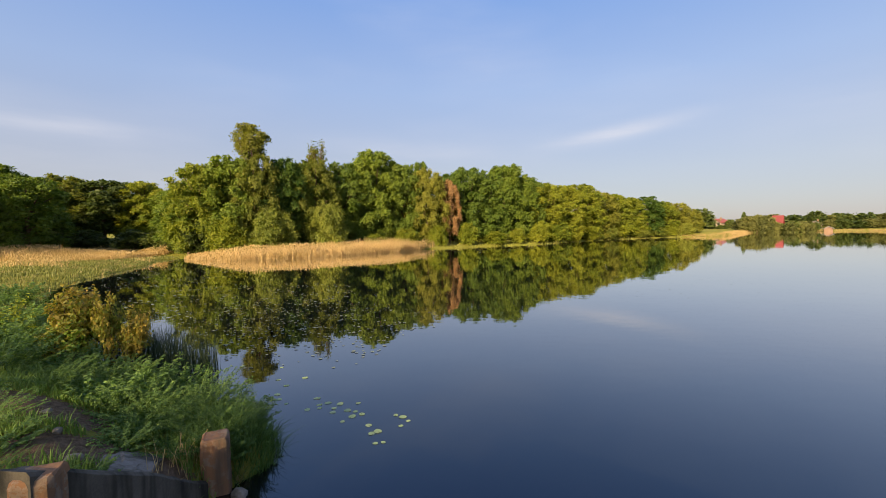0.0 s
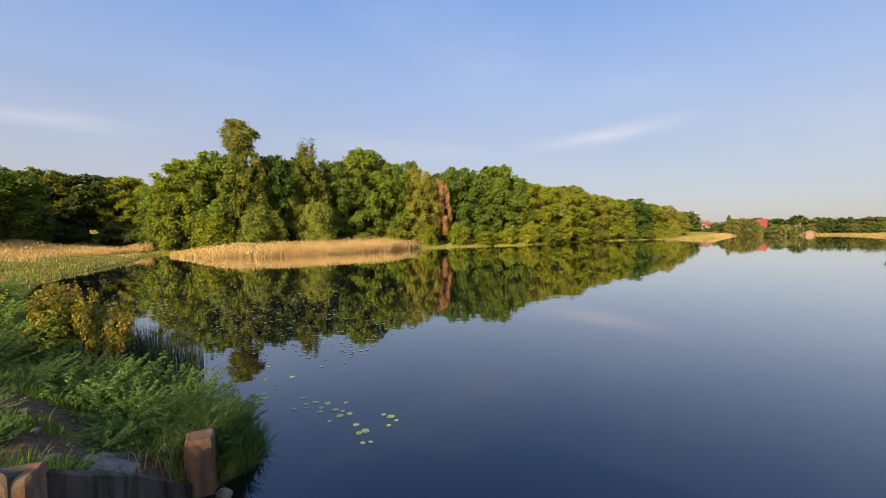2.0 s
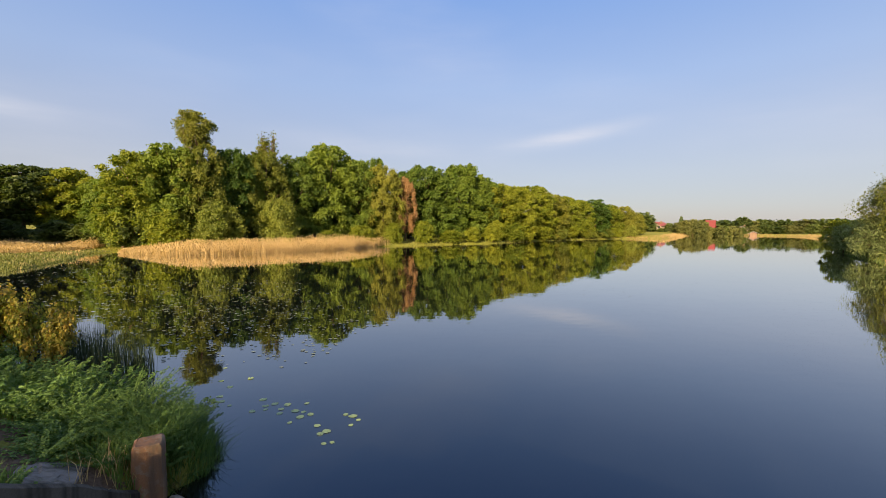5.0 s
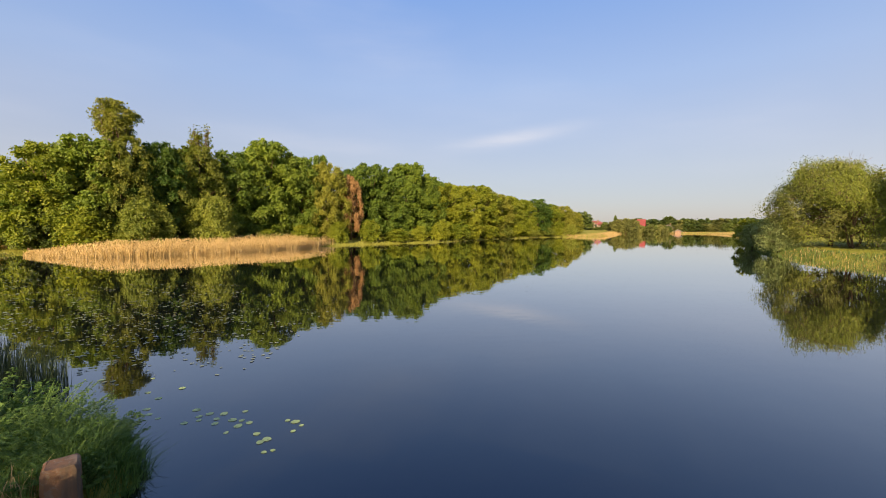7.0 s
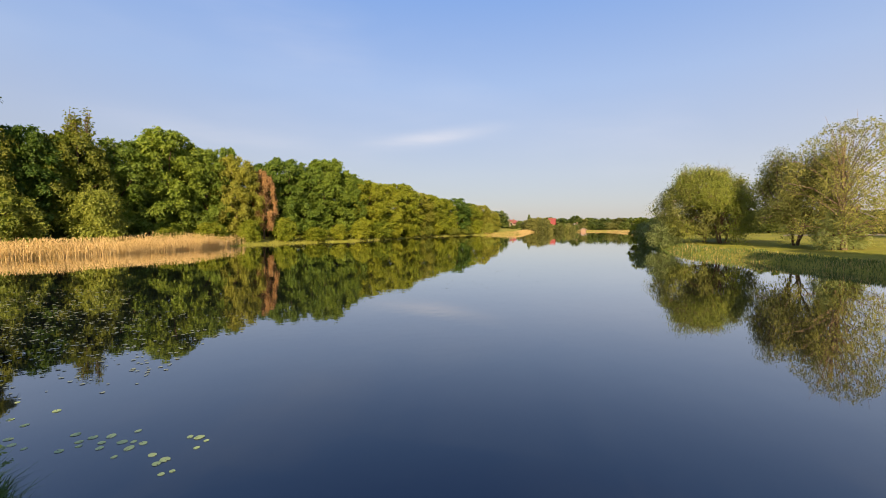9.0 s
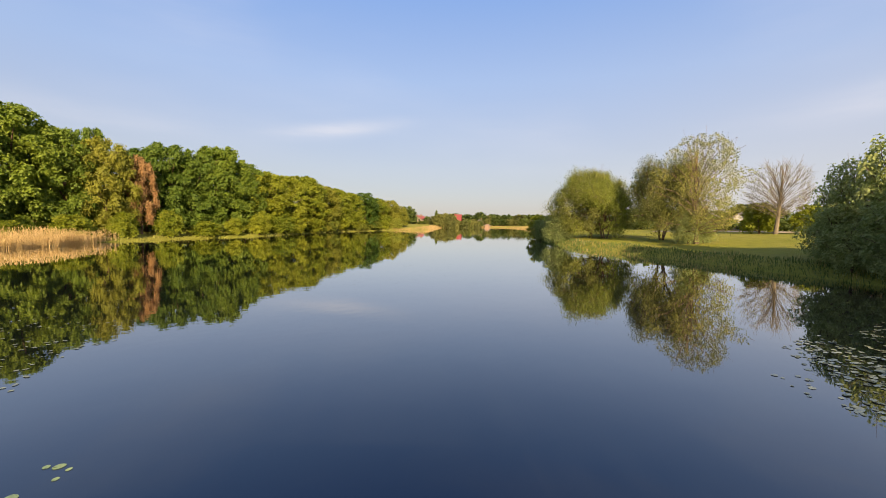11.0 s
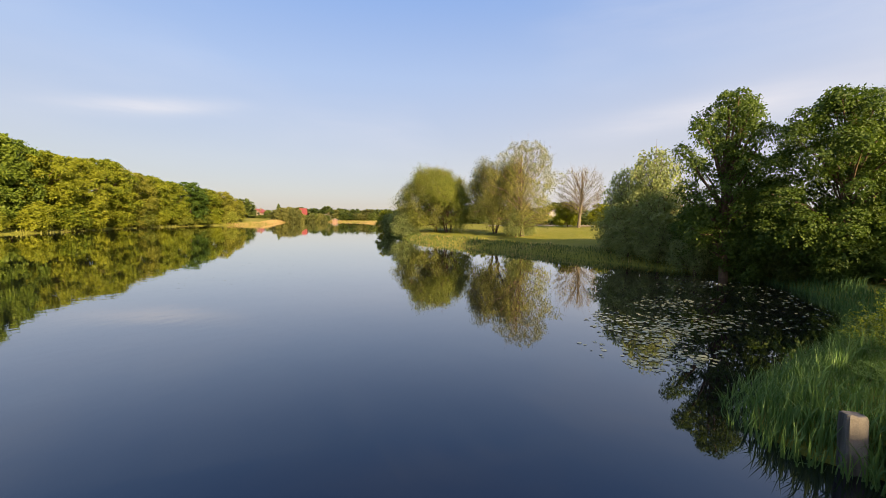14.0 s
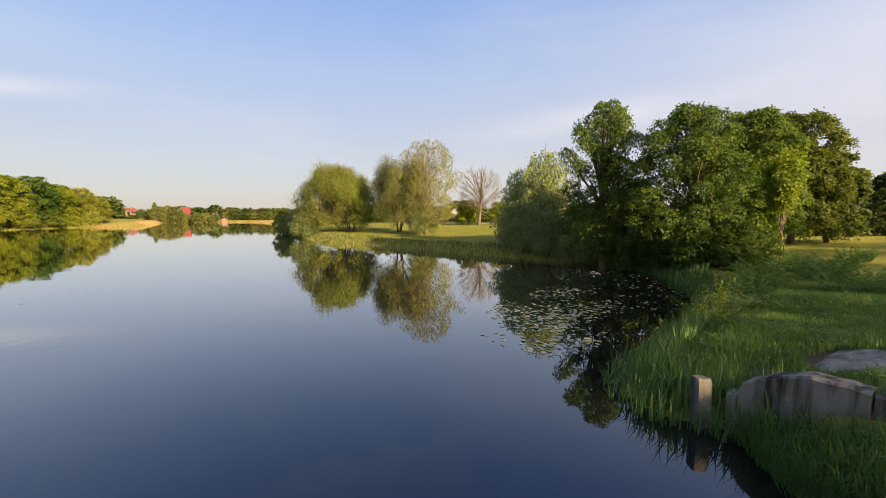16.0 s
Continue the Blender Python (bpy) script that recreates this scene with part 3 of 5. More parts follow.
def limb_tree(name, seed, label, leaf, height, radius, stems=1, depth=5, per=5, size=0.2, spray=0.3, spread=0.6, lift=0.1, bare=0.0, droop=0.0, bark="bark", slim=0.6, kids=(2, 4), lean=0.35, trunk=0.28, girth=0.022, category="tree", twig=0.004):
    """A tree whose limbs and twigs show through its leaves."""
    kr = 1.0
    for turn in range(2):        # the first growth only tells how far the limbs reach
        rng = np.random.default_rng(seed)
        t, tips = Soup(), []
        for k in range(stems):
            a = 2 * np.pi * k / stems + rng.uniform(0, 1)
            d = unit(np.array([math.cos(a) * lean, math.sin(a) * lean, 1.0])) if stems > 1 else np.array([0.03, 0.02, 1.0])
            foot = np.array([0.12 * math.cos(a) * (stems > 1), 0.12 * math.sin(a) * (stems > 1), -0.2])
            grow(rng, t, foot, d, height * trunk, height * girth / math.sqrt(stems) / kr, depth, tips, spread, lift, kids, droop, twig / kr)
        tp, td = np.array([a for a, b in tips]), np.array([b for a, b in tips])
        kz = height / max(np.percentile(tp[:, 2], 99.5), 1e-3)
        kr = radius / max(np.percentile(np.hypot(tp[:, 0], tp[:, 1]), 96), 1e-3)
    scale = np.array([kr, kr, kz])
    for v in t.v:
        v *= scale
    tp = tp * scale
    far = np.maximum(np.hypot(tp[:, 0], tp[:, 1]) / (radius * 1.08), 1)
    tp[:, :2] /= far[:, None]
    tp[:, 2] = np.minimum(tp[:, 2], height)
    ob = thing(name, 0, 0, 0, label, category)
    child("trunk", t.mesh("trunk", bark, True), ob)
    keep = rng.uniform(size=len(tp)) > bare
    tp, td = np.repeat(tp[keep], per, 0), np.repeat(td[keep], per, 0)
    s = Soup()
    p = tp + np.clip(rng.normal(size=tp.shape), -1.5, 1.5) * spray
    out = unit(p - np.array([0, 0, height * 0.5]))
    nrm = out * 0.6 + rng.normal(size=p.shape) * 0.6 + np.array([0, 0, 0.3])
    up = td * 0.6 + np.array([0, 0, -0.5 - droop * 6]) + rng.normal(size=p.shape) * 0.5
    leaves(s, p, nrm, size, size * slim, rng, up)
    child("crown", s.mesh("crown", leaf), ob)
    return ob


def set_at(ob, x, y, sx=1.0, sz=1.0, turn=0.0, z=None):
    return Matrix.Translation((x, y, gz(x, y) - 0.05 if z is None else z)) @ Matrix.Rotation(radians(turn), 4, "Z") @ Matrix.Diagonal((sx, sx, sz, 1))


def plant(kinds, places, group, ref):
    """Sets copies of the kinds at places (x, y, top, radius, kind); ref: height and radius of the kinds."""
    rng = random.Random(len(places) * 7 + len(group))
    first = {}
    for x, y, top, rad, kind in places:
        k = kinds[kind]
        h = top - gz(x, y)
        m = set_at(k, x, y, rad / ref[1], h / ref[0], rng.uniform(0, 360))
        if kind not in first:
            first[kind] = m
            k["group"] = group
        else:
            tagged(copy_thing(k, m), group=group)
    for kind, m in first.items():
        kinds[kind].matrix_basis = m


# the wood across the lake
WOOD = "trees of the lakeside wood"
BROAD = dict(lobes=130, lobe=0.56, flat=0.8, sprays=2800, per=7, size=0.28, base=0.02, limbs=12, tier=0.65, loose=1.0)
kinds = {
    "g1": lobed_tree("broadleaf_tree", 1, "tall broad-crowned green tree in the lakeside wood", "wood_leaf", **BROAD),
    "g2": lobed_tree("broadleaf_tree", 2, "dense dark green tree in the lakeside wood", "wood_leaf_deep", top=0.62, **BROAD),
    "g3": lobed_tree("broadleaf_tree", 3, "green tree with billowing crown in the wood", "wood_leaf", top=0.4, **BROAD),
    "l1": lobed_tree("broadleaf_tree", 4, "fresh yellow-green tree at the wood's edge", "wood_leaf_light", top=0.45, **BROAD),
    "l2": lobed_tree("broadleaf_tree", 5, "sunlit yellow-green tree above the far bank", "wood_leaf_light", **BROAD),
    "o1": lobed_tree("broadleaf_tree", 6, "olive tree with brownish flowering sprays", "wood_leaf_olive", **{**BROAD, "lobe": 0.48, "flat": 0.95, "tier": 0.45, "loose": 1.2}),
    "r1": lobed_tree("broadleaf_tree", 7, "slender tree with withered russet leaves", "dry_leaf", lobes=60, sprays=2200, top=0.6, lobe=0.6, base=0.1, rough=0.6, loose=1.2, tier=0.5, limbs=30),
    "a1": lobed_tree("broadleaf_tree", 9, "unseen leafy shade tree in the row behind the sluice", "wood_leaf", lobes=60, sprays=840, per=5, size=0.37, core=False, loose=1.5),
    # the shade over the left wood is put into this kind's dark leaf colour
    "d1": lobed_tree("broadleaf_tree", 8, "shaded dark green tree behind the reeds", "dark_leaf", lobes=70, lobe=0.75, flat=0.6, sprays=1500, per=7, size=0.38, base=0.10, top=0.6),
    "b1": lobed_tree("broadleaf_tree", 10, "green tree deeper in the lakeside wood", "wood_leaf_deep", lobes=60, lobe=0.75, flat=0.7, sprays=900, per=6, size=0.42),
}
front = [(-33, 54, 9.8, 3.6, "g3"), (-31, 53, 12.0, 3.8, "l1"), (-27.6, 54.5, 13.2, 4.0, "g1"), (-24.6, 55, 13.6, 3.3, "o1"), (-22.0, 58, 13.3, 3.6, "g2"),
         (-18.6, 60.5, 13.4, 3.8, "o1"), (-15.6, 64, 13.6, 3.8, "g2"), (-10.9, 67.5, 16.1, 4.6, "g1"), (-6.6, 70, 14.0, 3.6, "g2"), (-4.3, 77, 15.7, 2.7, "g3"),
         (-2.6, 70.5, 13.3, 3.6, "o1"), (1.2, 71.5, 11.6, 1.9, "r1"), (4.8, 76.5, 14.4, 4.5, "g2"), (12.0, 79, 15.2, 5.0, "g1"), (8.6, 77, 13.2, 4.0, "g3"),
         (20.0, 82.5, 12.0, 4.6, "l2"), (25, 86, 11.8, 4.4, "l1"), (30.6, 91.5, 12.6, 5.0, "l2"), (35.5, 95.5, 11.2, 4.6, "o1"), (40.6, 99, 10.9, 4.6, "l1"),
         (46, 103, 10.3, 4.6, "l1"), (52, 106, 10.7, 4.4, "g2"), (57.5, 110, 9.6, 4.2, "l2"), (63.2, 112.5, 9.2, 4.0, "o1"), (68, 115, 7.6, 3.6, "o1")]
front += [(-13, 66.5, 14.2, 3.4, "g1"), (-29, 56, 12.6, 3.6, "g2"), (-8.5, 73, 14.6, 3.6, "g3"), (16.3, 81.5, 13.2, 3.8, "g2"), (1.8, 75, 13.2, 3.4, "g3"), (-20.6, 60, 13.0, 3.0, "g1")]
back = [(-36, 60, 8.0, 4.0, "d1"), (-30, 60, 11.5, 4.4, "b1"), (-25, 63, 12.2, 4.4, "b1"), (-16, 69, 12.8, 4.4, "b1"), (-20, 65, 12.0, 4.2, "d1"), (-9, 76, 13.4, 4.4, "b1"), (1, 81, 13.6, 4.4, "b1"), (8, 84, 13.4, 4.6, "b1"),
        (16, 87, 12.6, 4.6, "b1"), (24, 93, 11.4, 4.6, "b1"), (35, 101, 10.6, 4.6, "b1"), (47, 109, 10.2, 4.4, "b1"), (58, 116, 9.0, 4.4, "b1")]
# the trees at (-60, 42), (-66, 46), (-54, 36) are unseen, added to cast shade
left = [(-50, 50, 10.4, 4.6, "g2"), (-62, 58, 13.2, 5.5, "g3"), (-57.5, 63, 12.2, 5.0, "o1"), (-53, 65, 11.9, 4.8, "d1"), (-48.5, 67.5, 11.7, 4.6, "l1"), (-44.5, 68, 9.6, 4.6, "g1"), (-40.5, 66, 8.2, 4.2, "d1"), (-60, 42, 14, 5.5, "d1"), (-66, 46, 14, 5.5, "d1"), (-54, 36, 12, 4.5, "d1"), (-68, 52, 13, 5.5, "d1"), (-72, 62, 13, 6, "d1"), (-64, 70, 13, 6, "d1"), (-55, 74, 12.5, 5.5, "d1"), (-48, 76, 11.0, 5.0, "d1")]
# unseen row behind the sluice, added to keep the evening sun off the near banks
behind = [(-24, -22.5, 15.6, 3.6, "a1"), (-17.5, -25.0, 15.4, 3.8, "a1"), (-9.5, -25.5, 15.0, 4.2, "a1"), (-5, -28, 14.8, 4.2, "a1"), (-0.5, -30.5, 15.2, 4.2, "a1"), (4, -32.5, 14.8, 4.2, "a1"), (8, -34.5, 14.6, 4.2, "a1"), (15, -39, 15.4, 4.0, "a1"), (21, -43, 15.4, 4.0, "a1")]
plant(kinds, [(x, y, t, r * 1.1, k) for x, y, t, r, k in front] + back + left + behind, WOOD, (12.0, 4.2))

top_tree = lobed_tree("broadleaf_tree", 21, "tall airy-crowned tree rising above the wood", "wood_leaf_olive", 17.0, 2.5, 0.75, 60, 1500, 6, 0.24, top=0.62, core=False, lobe=0.45, limbs=40, thin=0.5, rough=0.5, loose=1.2, tier=0.6, dome=2.0)
top_tree.matrix_basis = set_at(top_tree, -25.4, 55.6, 1, (17.4 - gz(-25.4, 55.6)) / 17.0)
spire = limb_tree("broadleaf_tree", 22, "slim tree with a ragged spire above the wood", "wood_leaf_olive", 15.0, 1.5, depth=4, per=5, size=0.34, spray=0.3, spread=0.4, lift=0.2, trunk=0.5, girth=0.014)
spire.matrix_basis = set_at(spire, -19.0, 62.2, 1, (16.0 - gz(-19.0, 62.2)) / 15.0)

shrubs = {
    "p": lobed_tree("willow_shrub", 31, "rounded pale green willow shrub behind the reeds", "shrub_leaf", 6.0, 3.2, 0.0, 70, 1500, 7, 0.26, top=0.45, category="shrub", lobe=0.6, rough=0.55, loose=1.3, tier=0.5, dome=2.0),
    "q": lobed_tree("willow_shrub", 32, "green shrub hanging over the far bank", "wood_leaf_light", 6.0, 3.2, 0.0, 60, 900, 7, 0.34, top=0.35, category="shrub", lobe=0.65, rough=0.5, loose=1.3, dome=1.8),
    # dark leaf colour carries the shade under the wood
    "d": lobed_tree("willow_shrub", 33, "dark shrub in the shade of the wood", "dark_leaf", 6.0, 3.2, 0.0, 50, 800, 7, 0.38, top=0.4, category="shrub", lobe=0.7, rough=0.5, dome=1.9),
}
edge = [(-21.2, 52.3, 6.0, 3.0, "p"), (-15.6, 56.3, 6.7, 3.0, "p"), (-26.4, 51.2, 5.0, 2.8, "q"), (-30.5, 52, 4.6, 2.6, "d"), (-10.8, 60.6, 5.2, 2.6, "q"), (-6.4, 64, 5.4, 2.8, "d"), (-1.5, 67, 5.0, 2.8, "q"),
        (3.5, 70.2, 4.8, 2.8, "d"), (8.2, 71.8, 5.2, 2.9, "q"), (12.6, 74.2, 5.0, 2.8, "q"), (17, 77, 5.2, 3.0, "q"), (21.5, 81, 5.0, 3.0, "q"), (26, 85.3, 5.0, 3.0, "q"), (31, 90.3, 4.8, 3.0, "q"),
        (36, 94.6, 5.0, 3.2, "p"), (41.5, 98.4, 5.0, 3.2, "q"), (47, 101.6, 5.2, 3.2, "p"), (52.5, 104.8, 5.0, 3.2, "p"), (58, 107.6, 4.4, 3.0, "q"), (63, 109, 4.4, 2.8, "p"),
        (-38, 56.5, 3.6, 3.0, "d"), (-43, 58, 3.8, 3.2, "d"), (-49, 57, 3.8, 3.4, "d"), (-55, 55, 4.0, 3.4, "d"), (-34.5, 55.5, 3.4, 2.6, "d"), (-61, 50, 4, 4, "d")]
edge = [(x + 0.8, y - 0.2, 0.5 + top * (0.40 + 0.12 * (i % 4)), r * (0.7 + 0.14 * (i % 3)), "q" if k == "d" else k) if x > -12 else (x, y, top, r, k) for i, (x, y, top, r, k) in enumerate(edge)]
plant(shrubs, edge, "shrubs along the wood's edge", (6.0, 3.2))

# trees on the lawn bank
TREES = [
    # the tree, its place, the height of its top, its turn
    (lobed_tree("willow_tree", 41, "spreading grey-green willow leaning over the lawn bank", "willow_leaf", 9.0, 6.7, 0.02, 170, 6000, 8, 0.17, top=0.22, lobe=0.46, loose=2.0, rough=0.7, limbs=70, stem=0.9, tier=0.15, dome=1.45, twigs=2), 50.4, 33.4, 9.9, 20),
    (limb_tree("willow_tree", 42, "open-crowned willow with pale leaves on the lawn", "shrub_leaf", 9.0, 5.2, stems=3, depth=5, per=7, size=0.22, spray=0.5, spread=0.75, lift=0.06, droop=0.14, slim=0.4, lean=0.75), 49.4, 30.6, 9.7, 75),
    (limb_tree("willow_tree", 43, "dense dark willow beside the water", "willow_leaf", 9.6, 3.9, stems=4, depth=5, per=7, size=0.19, spray=0.45, spread=0.75, lift=0.06, droop=0.06, slim=0.55, lean=0.55, trunk=0.22), 48.4, 22.9, 10.2, 140),
    (lobed_tree("lakeside_tree", 44, "airy tree with golden young leaves by the water", "gold_leaf", 10.2, 4.9, 0.03, 140, 3400, 6, 0.15, loose=1.6, top=0.5, core=False, lobe=0.5, limbs=80, thin=0.5, twigs=3, bark="grey_bark", rough=0.5, dome=2.0, tier=0.4), 45.6, 18.1, 11.7, 10),
    (lobed_tree("park_tree", 45, "nearly leafless tree with a pale trunk on the lawn", "gold_leaf", 9.0, 4.2, 0.28, 110, 500, 3, 0.10, top=0.5, core=False, lobe=0.4, limbs=110, thin=0.4, twigs=8, stem=1.3, bark="ash_bark", rough=0.8, dome=2.0), 67.8, 17.5, 11.0, 0),
    (lobed_tree("maple_tree", 46, "tall dark maple at the water's edge with sunlit top", "maple_leaf", 9.6, 2.9, 0.16, 90, 3600, 7, 0.15, loose=1.2, top=0.6, core=False, lobe=0.6, limbs=60, thin=0.9, flat=0.85, rough=0.5, dome=2.2, tier=0.45), 27.2, -0.9, 9.9, 30),
    (lobed_tree("maple_tree", 47, "broad leafy maple overhanging the cove", "maple_leaf", 9.2, 3.3, 0.02, 150, 7600, 7, 0.15, loose=1.2, top=0.42, core=False, lobe=0.52, limbs=50, thin=0.7, flat=0.85, rough=0.55, tier=0.5), 25.6, -4.9, 8.9, 90),
    (lobed_tree("maple_tree", 48, "full-crowned maple on the lawn behind the cove", "maple_leaf", 9.2, 3.0, 0.06, 120, 5200, 7, 0.17, loose=1.1, top=0.5, lobe=0.56, limbs=40, flat=0.85, rough=0.55, tier=0.5), 30.8, -9.2, 9.5, 200),
    (lobed_tree("maple_tree", 49, "olive-green rounded tree on the lawn", "shade_olive_leaf", 9.2, 3.5, 0.04, 110, 4400, 7, 0.18, top=0.5, loose=1.1, lobe=0.55, flat=0.8, tier=0.6), 37.5, -14.0, 10.5, 260),
    (lobed_tree("maple_tree", 50, "dark green tree at the edge of the lawn", "dark_leaf", 7.5, 2.4, 0.04, 70, 1700, 8, 0.24, top=0.5, lobe=0.6), 39.2, -16.9, 8.0, 300),
    (limb_tree("young_tree", 51, "slender young tree with bright yellow-green leaves", "yellow_leaf", 5.6, 1.1, stems=2, depth=4, per=12, size=0.16, spray=0.26, spread=0.5, lift=0.15, slim=0.8, lean=0.12, trunk=0.34, girth=0.008, bark="grey_bark"), 26.2, -9.5, 6.6, 0),
    (lobed_tree("spruce_tree", 52, "broad dark spruce at the edge of the lawn", "dark_leaf", 7.0, 2.3, 0.02, 90, 2600, 7, 0.2, top=0.12, lobe=0.6, flat=0.45, loose=1.2, rough=0.85, dome=1.3), 45.3, -23.5, 7.1, 0),
]
for ob, x, y, top, turn in TREES:
    h = float(np.percentile([v.co.z for o in ob.children if o.name.startswith("crown") for v in o.data.vertices], 99.5))
    ob.matrix_basis = set_at(ob, x, y, 1.0, (top - gz(x, y)) / h, turn)

bank_shrubs = {
    "w": lobed_tree("willow_bush", 61, "large grey-green willow bush overhanging the cove", "silver_leaf", 6.5, 3.6, 0.0, 64, 1500, 7, 0.25, top=0.45, category="bush", lobe=0.75, loose=1.3, rough=0.4, limbs=50, thin=0.5, tier=0.45, dome=2.0, core=False, twigs=2),
    "d": lobed_tree("willow_bush", 62, "dark leafy undergrowth at the water's edge", "dark_leaf", 6.5, 3.6, 0.0, 60, 1300, 7, 0.26, top=0.4, category="bush", lobe=0.65, rough=0.55),
    "y": lobed_tree("willow_bush", 63, "sunlit yellow-green bush on the lawn", "wood_leaf_light", 6.5, 3.6, 0.0, 60, 900, 7, 0.32, top=0.5, category="bush", lobe=0.65),
    "m": lobed_tree("willow_bush", 64, "leafy maple undergrowth by the cove", "maple_leaf", 6.5, 3.6, 0.0, 70, 1500, 7, 0.26, top=0.4, category="bush", lobe=0.6, rough=0.55),
}
plant(bank_shrubs, [(34.0, 3.3, 8.3, 3.0, "w"), (35.8, 5.7, 7.2, 2.4, "w"), (33.2, 5.6, 4.4, 2.0, "w"), (31.6, 2.8, 5.2, 2.6, "w"), (29.6, 0.4, 4.2, 2.2, "m"), (28.6, -2.6, 3.0, 1.8, "d"),
                    (27.4, -4.4, 3.6, 2.0, "m"), (24.2, -6.2, 3.4, 1.7, "m"), (25.4, -8.0, 2.8, 1.5, "m"), (22.6, -6.6, 1.9, 1.0, "m"), (29.0, -8.2, 4.5, 2.4, "m"), (33.0, -2.5, 5.4, 2.8, "d"), (27.0, -1.8, 2.8, 1.6, "m"), (26.0, -3.7, 2.3, 1.4, "d"), (24.4, -5.0, 1.9, 1.1, "m"), (28.4, 0.5, 3.2, 1.7, "w"), (30.2, 2.6, 3.4, 1.7, "w"), (31.6, 4.6, 3.2, 1.6, "w"),
                    (70.5, 20.0, 6.2, 2.6, "y"), (70.5, 14.6, 5.8, 2.4, "y"), (45.2, 18.7, 4.4, 1.8, "w"), (46.6, 17.9, 3.6, 1.4, "w"), (57.5, 48.8, 4.2, 1.9, "y"), (54.2, 45.2, 3.6, 1.8, "w"), (52, 40.5, 4.4, 2.6, "w"), (46.5, 35.8, 4.2, 2.4, "w"),
                    (52, -20, 6, 4, "d")], "bushes of the lawn bank", (6.5, 3.6))


# ---- the far shore ----
def box(bm, x0, x1, y0, y1, z0, z1):
    v = [bm.verts.new(p) for p in ((x0, y0, z0), (x1, y0, z0), (x1, y1, z0), (x0, y1, z0), (x0, y0, z1), (x1, y0, z1), (x1, y1, z1), (x0, y1, z1))]
    for f in ((0, 3, 2, 1), (4, 5, 6, 7), (0, 1, 5, 4), (1, 2, 6, 5), (2, 3, 7, 6), (3, 0, 4, 7)):
        bm.faces.new([v[i] for i in f])


def house(x, y, label, wide, deep, wall, roof, walls, tiles, turn, windows=3, chimney=True, name="house", z=None):
    """A gabled house: its gable end faces -y before the turn."""
    ob = thing(name, x, y, gz(x, y) - 0.1 if z is None else z, label, "house", turn=turn)
    bm = bmesh.new()
    w, d = wide / 2, deep / 2
    outline = [(-w, 0), (w, 0), (w, wall), (0, wall + roof), (-w, wall)]
    a = [bm.verts.new((px, -d, pz)) for px, pz in outline]
    b = [bm.verts.new((px, d, pz)) for px, pz in outline]
    bm.faces.new(a)
    bm.faces.new(b[::-1])
    for i in range(5):
        j = (i + 1) % 5
        bm.faces.new((a[i], b[i], b[j], a[j]))
    bmesh.ops.recalc_face_normals(bm, faces=bm.faces)
    part("wall", bm, walls, ob)
    for side in (-1, 1):
        bm = bmesh.new()
        over, thick = 0.45, 0.18
        slope = roof / w
        e, top = side * (w + over), wall - over * slope
        pts = [(0, wall + roof + 0.03), (e, top + 0.03), (e, top + 0.03 + thick), (0, wall + roof + 0.03 + thick)]
        f = [bm.verts.new((px, -d - over, pz)) for px, pz in pts]
        g = [bm.verts.new((px, d + over, pz)) for px, pz in pts]
        bm.faces.new(f)
        bm.faces.new(g[::-1])
        for i in range(4):
            j = (i + 1) % 4
            bm.faces.new((f[i], g[i], g[j], f[j]))
        bmesh.ops.recalc_face_normals(bm, faces=bm.faces)
        part("roof", bm, tiles, ob)
    for i in range(windows):
        px = (i + 0.5) / windows * wide - w
        for face in (0, 1):
            bm = bmesh.new()
            if face == 0:
                box(bm, px - 0.45, px + 0.45, -d - 0.05, -d + 0.02, wall * 0.35, wall * 0.35 + 1.2)
            else:
                py = (i + 0.5) / windows * deep - d
                box(bm, -w - 0.05, -w + 0.02, py - 0.45, py + 0.45, wall * 0.35, wall * 0.35 + 1.2)
            pane = part("window", bm, "glass", ob)
            bm = bmesh.new()
            if face == 0:
                box(bm, px - 0.55, px + 0.55, -d - 0.12, -d + 0.02, wall * 0.35 - 0.12, wall * 0.35 - 0.01)
            else:
                box(bm, -w - 0.12, -w + 0.02, py - 0.55, py + 0.55, wall * 0.35 - 0.12, wall * 0.35 - 0.01)
            part("sill", bm, "white", pane)
    if chimney:
        bm = bmesh.new()
        box(bm, w * 0.25, w * 0.25 + 0.6, -0.3, 0.3, wall, wall + roof + 0.7)
        part("chimney", bm, "brick", ob)
    return ob


house(124.5, 187.5, "cream gabled house with red tiled roof above the lake", 5.2, 8, 1.9, 1.5, "plaster", "red_tile", -58, z=2.2)
house(117.5, 185, "small white outbuilding beside the cream house", 2.6, 3, 1.5, 0.8, "white", "grey_tile", -35, 1, False, z=2.2)
house(131.0, 162.5, "barn with a large faded red roof among bushes", 4.6, 2.8, 1.9, 2.6, "brick", "dull_red_tile", 46, 1, False, "barn", z=1.6)
house(146.0, 163, "cream cottage half hidden by shrubs", 4.0, 5, 1.8, 1.2, "plaster", "grey_tile", -45, 2)
house(141.0, 151.8, "small orange brick boathouse by the far water", 2.4, 3, 1.1, 0.6, "brick", "grey_tile", -43, 0, False, "boathouse")
house(87, 34.5, "brick house with a brown roof behind the lawn trees", 7, 8, 2.0, 2.0, "brick", "grey_tile", -65, 2)
house(86.5, 27.6, "white gabled house behind the hedge", 3.4, 8, 1.6, 1.3, "white", "grey_tile", -70, 2, False)
house(92, 9, "orange brick house half hidden by the willow bush", 9, 9, 3.2, 3.0, "brick", "red_tile", -85, 3)
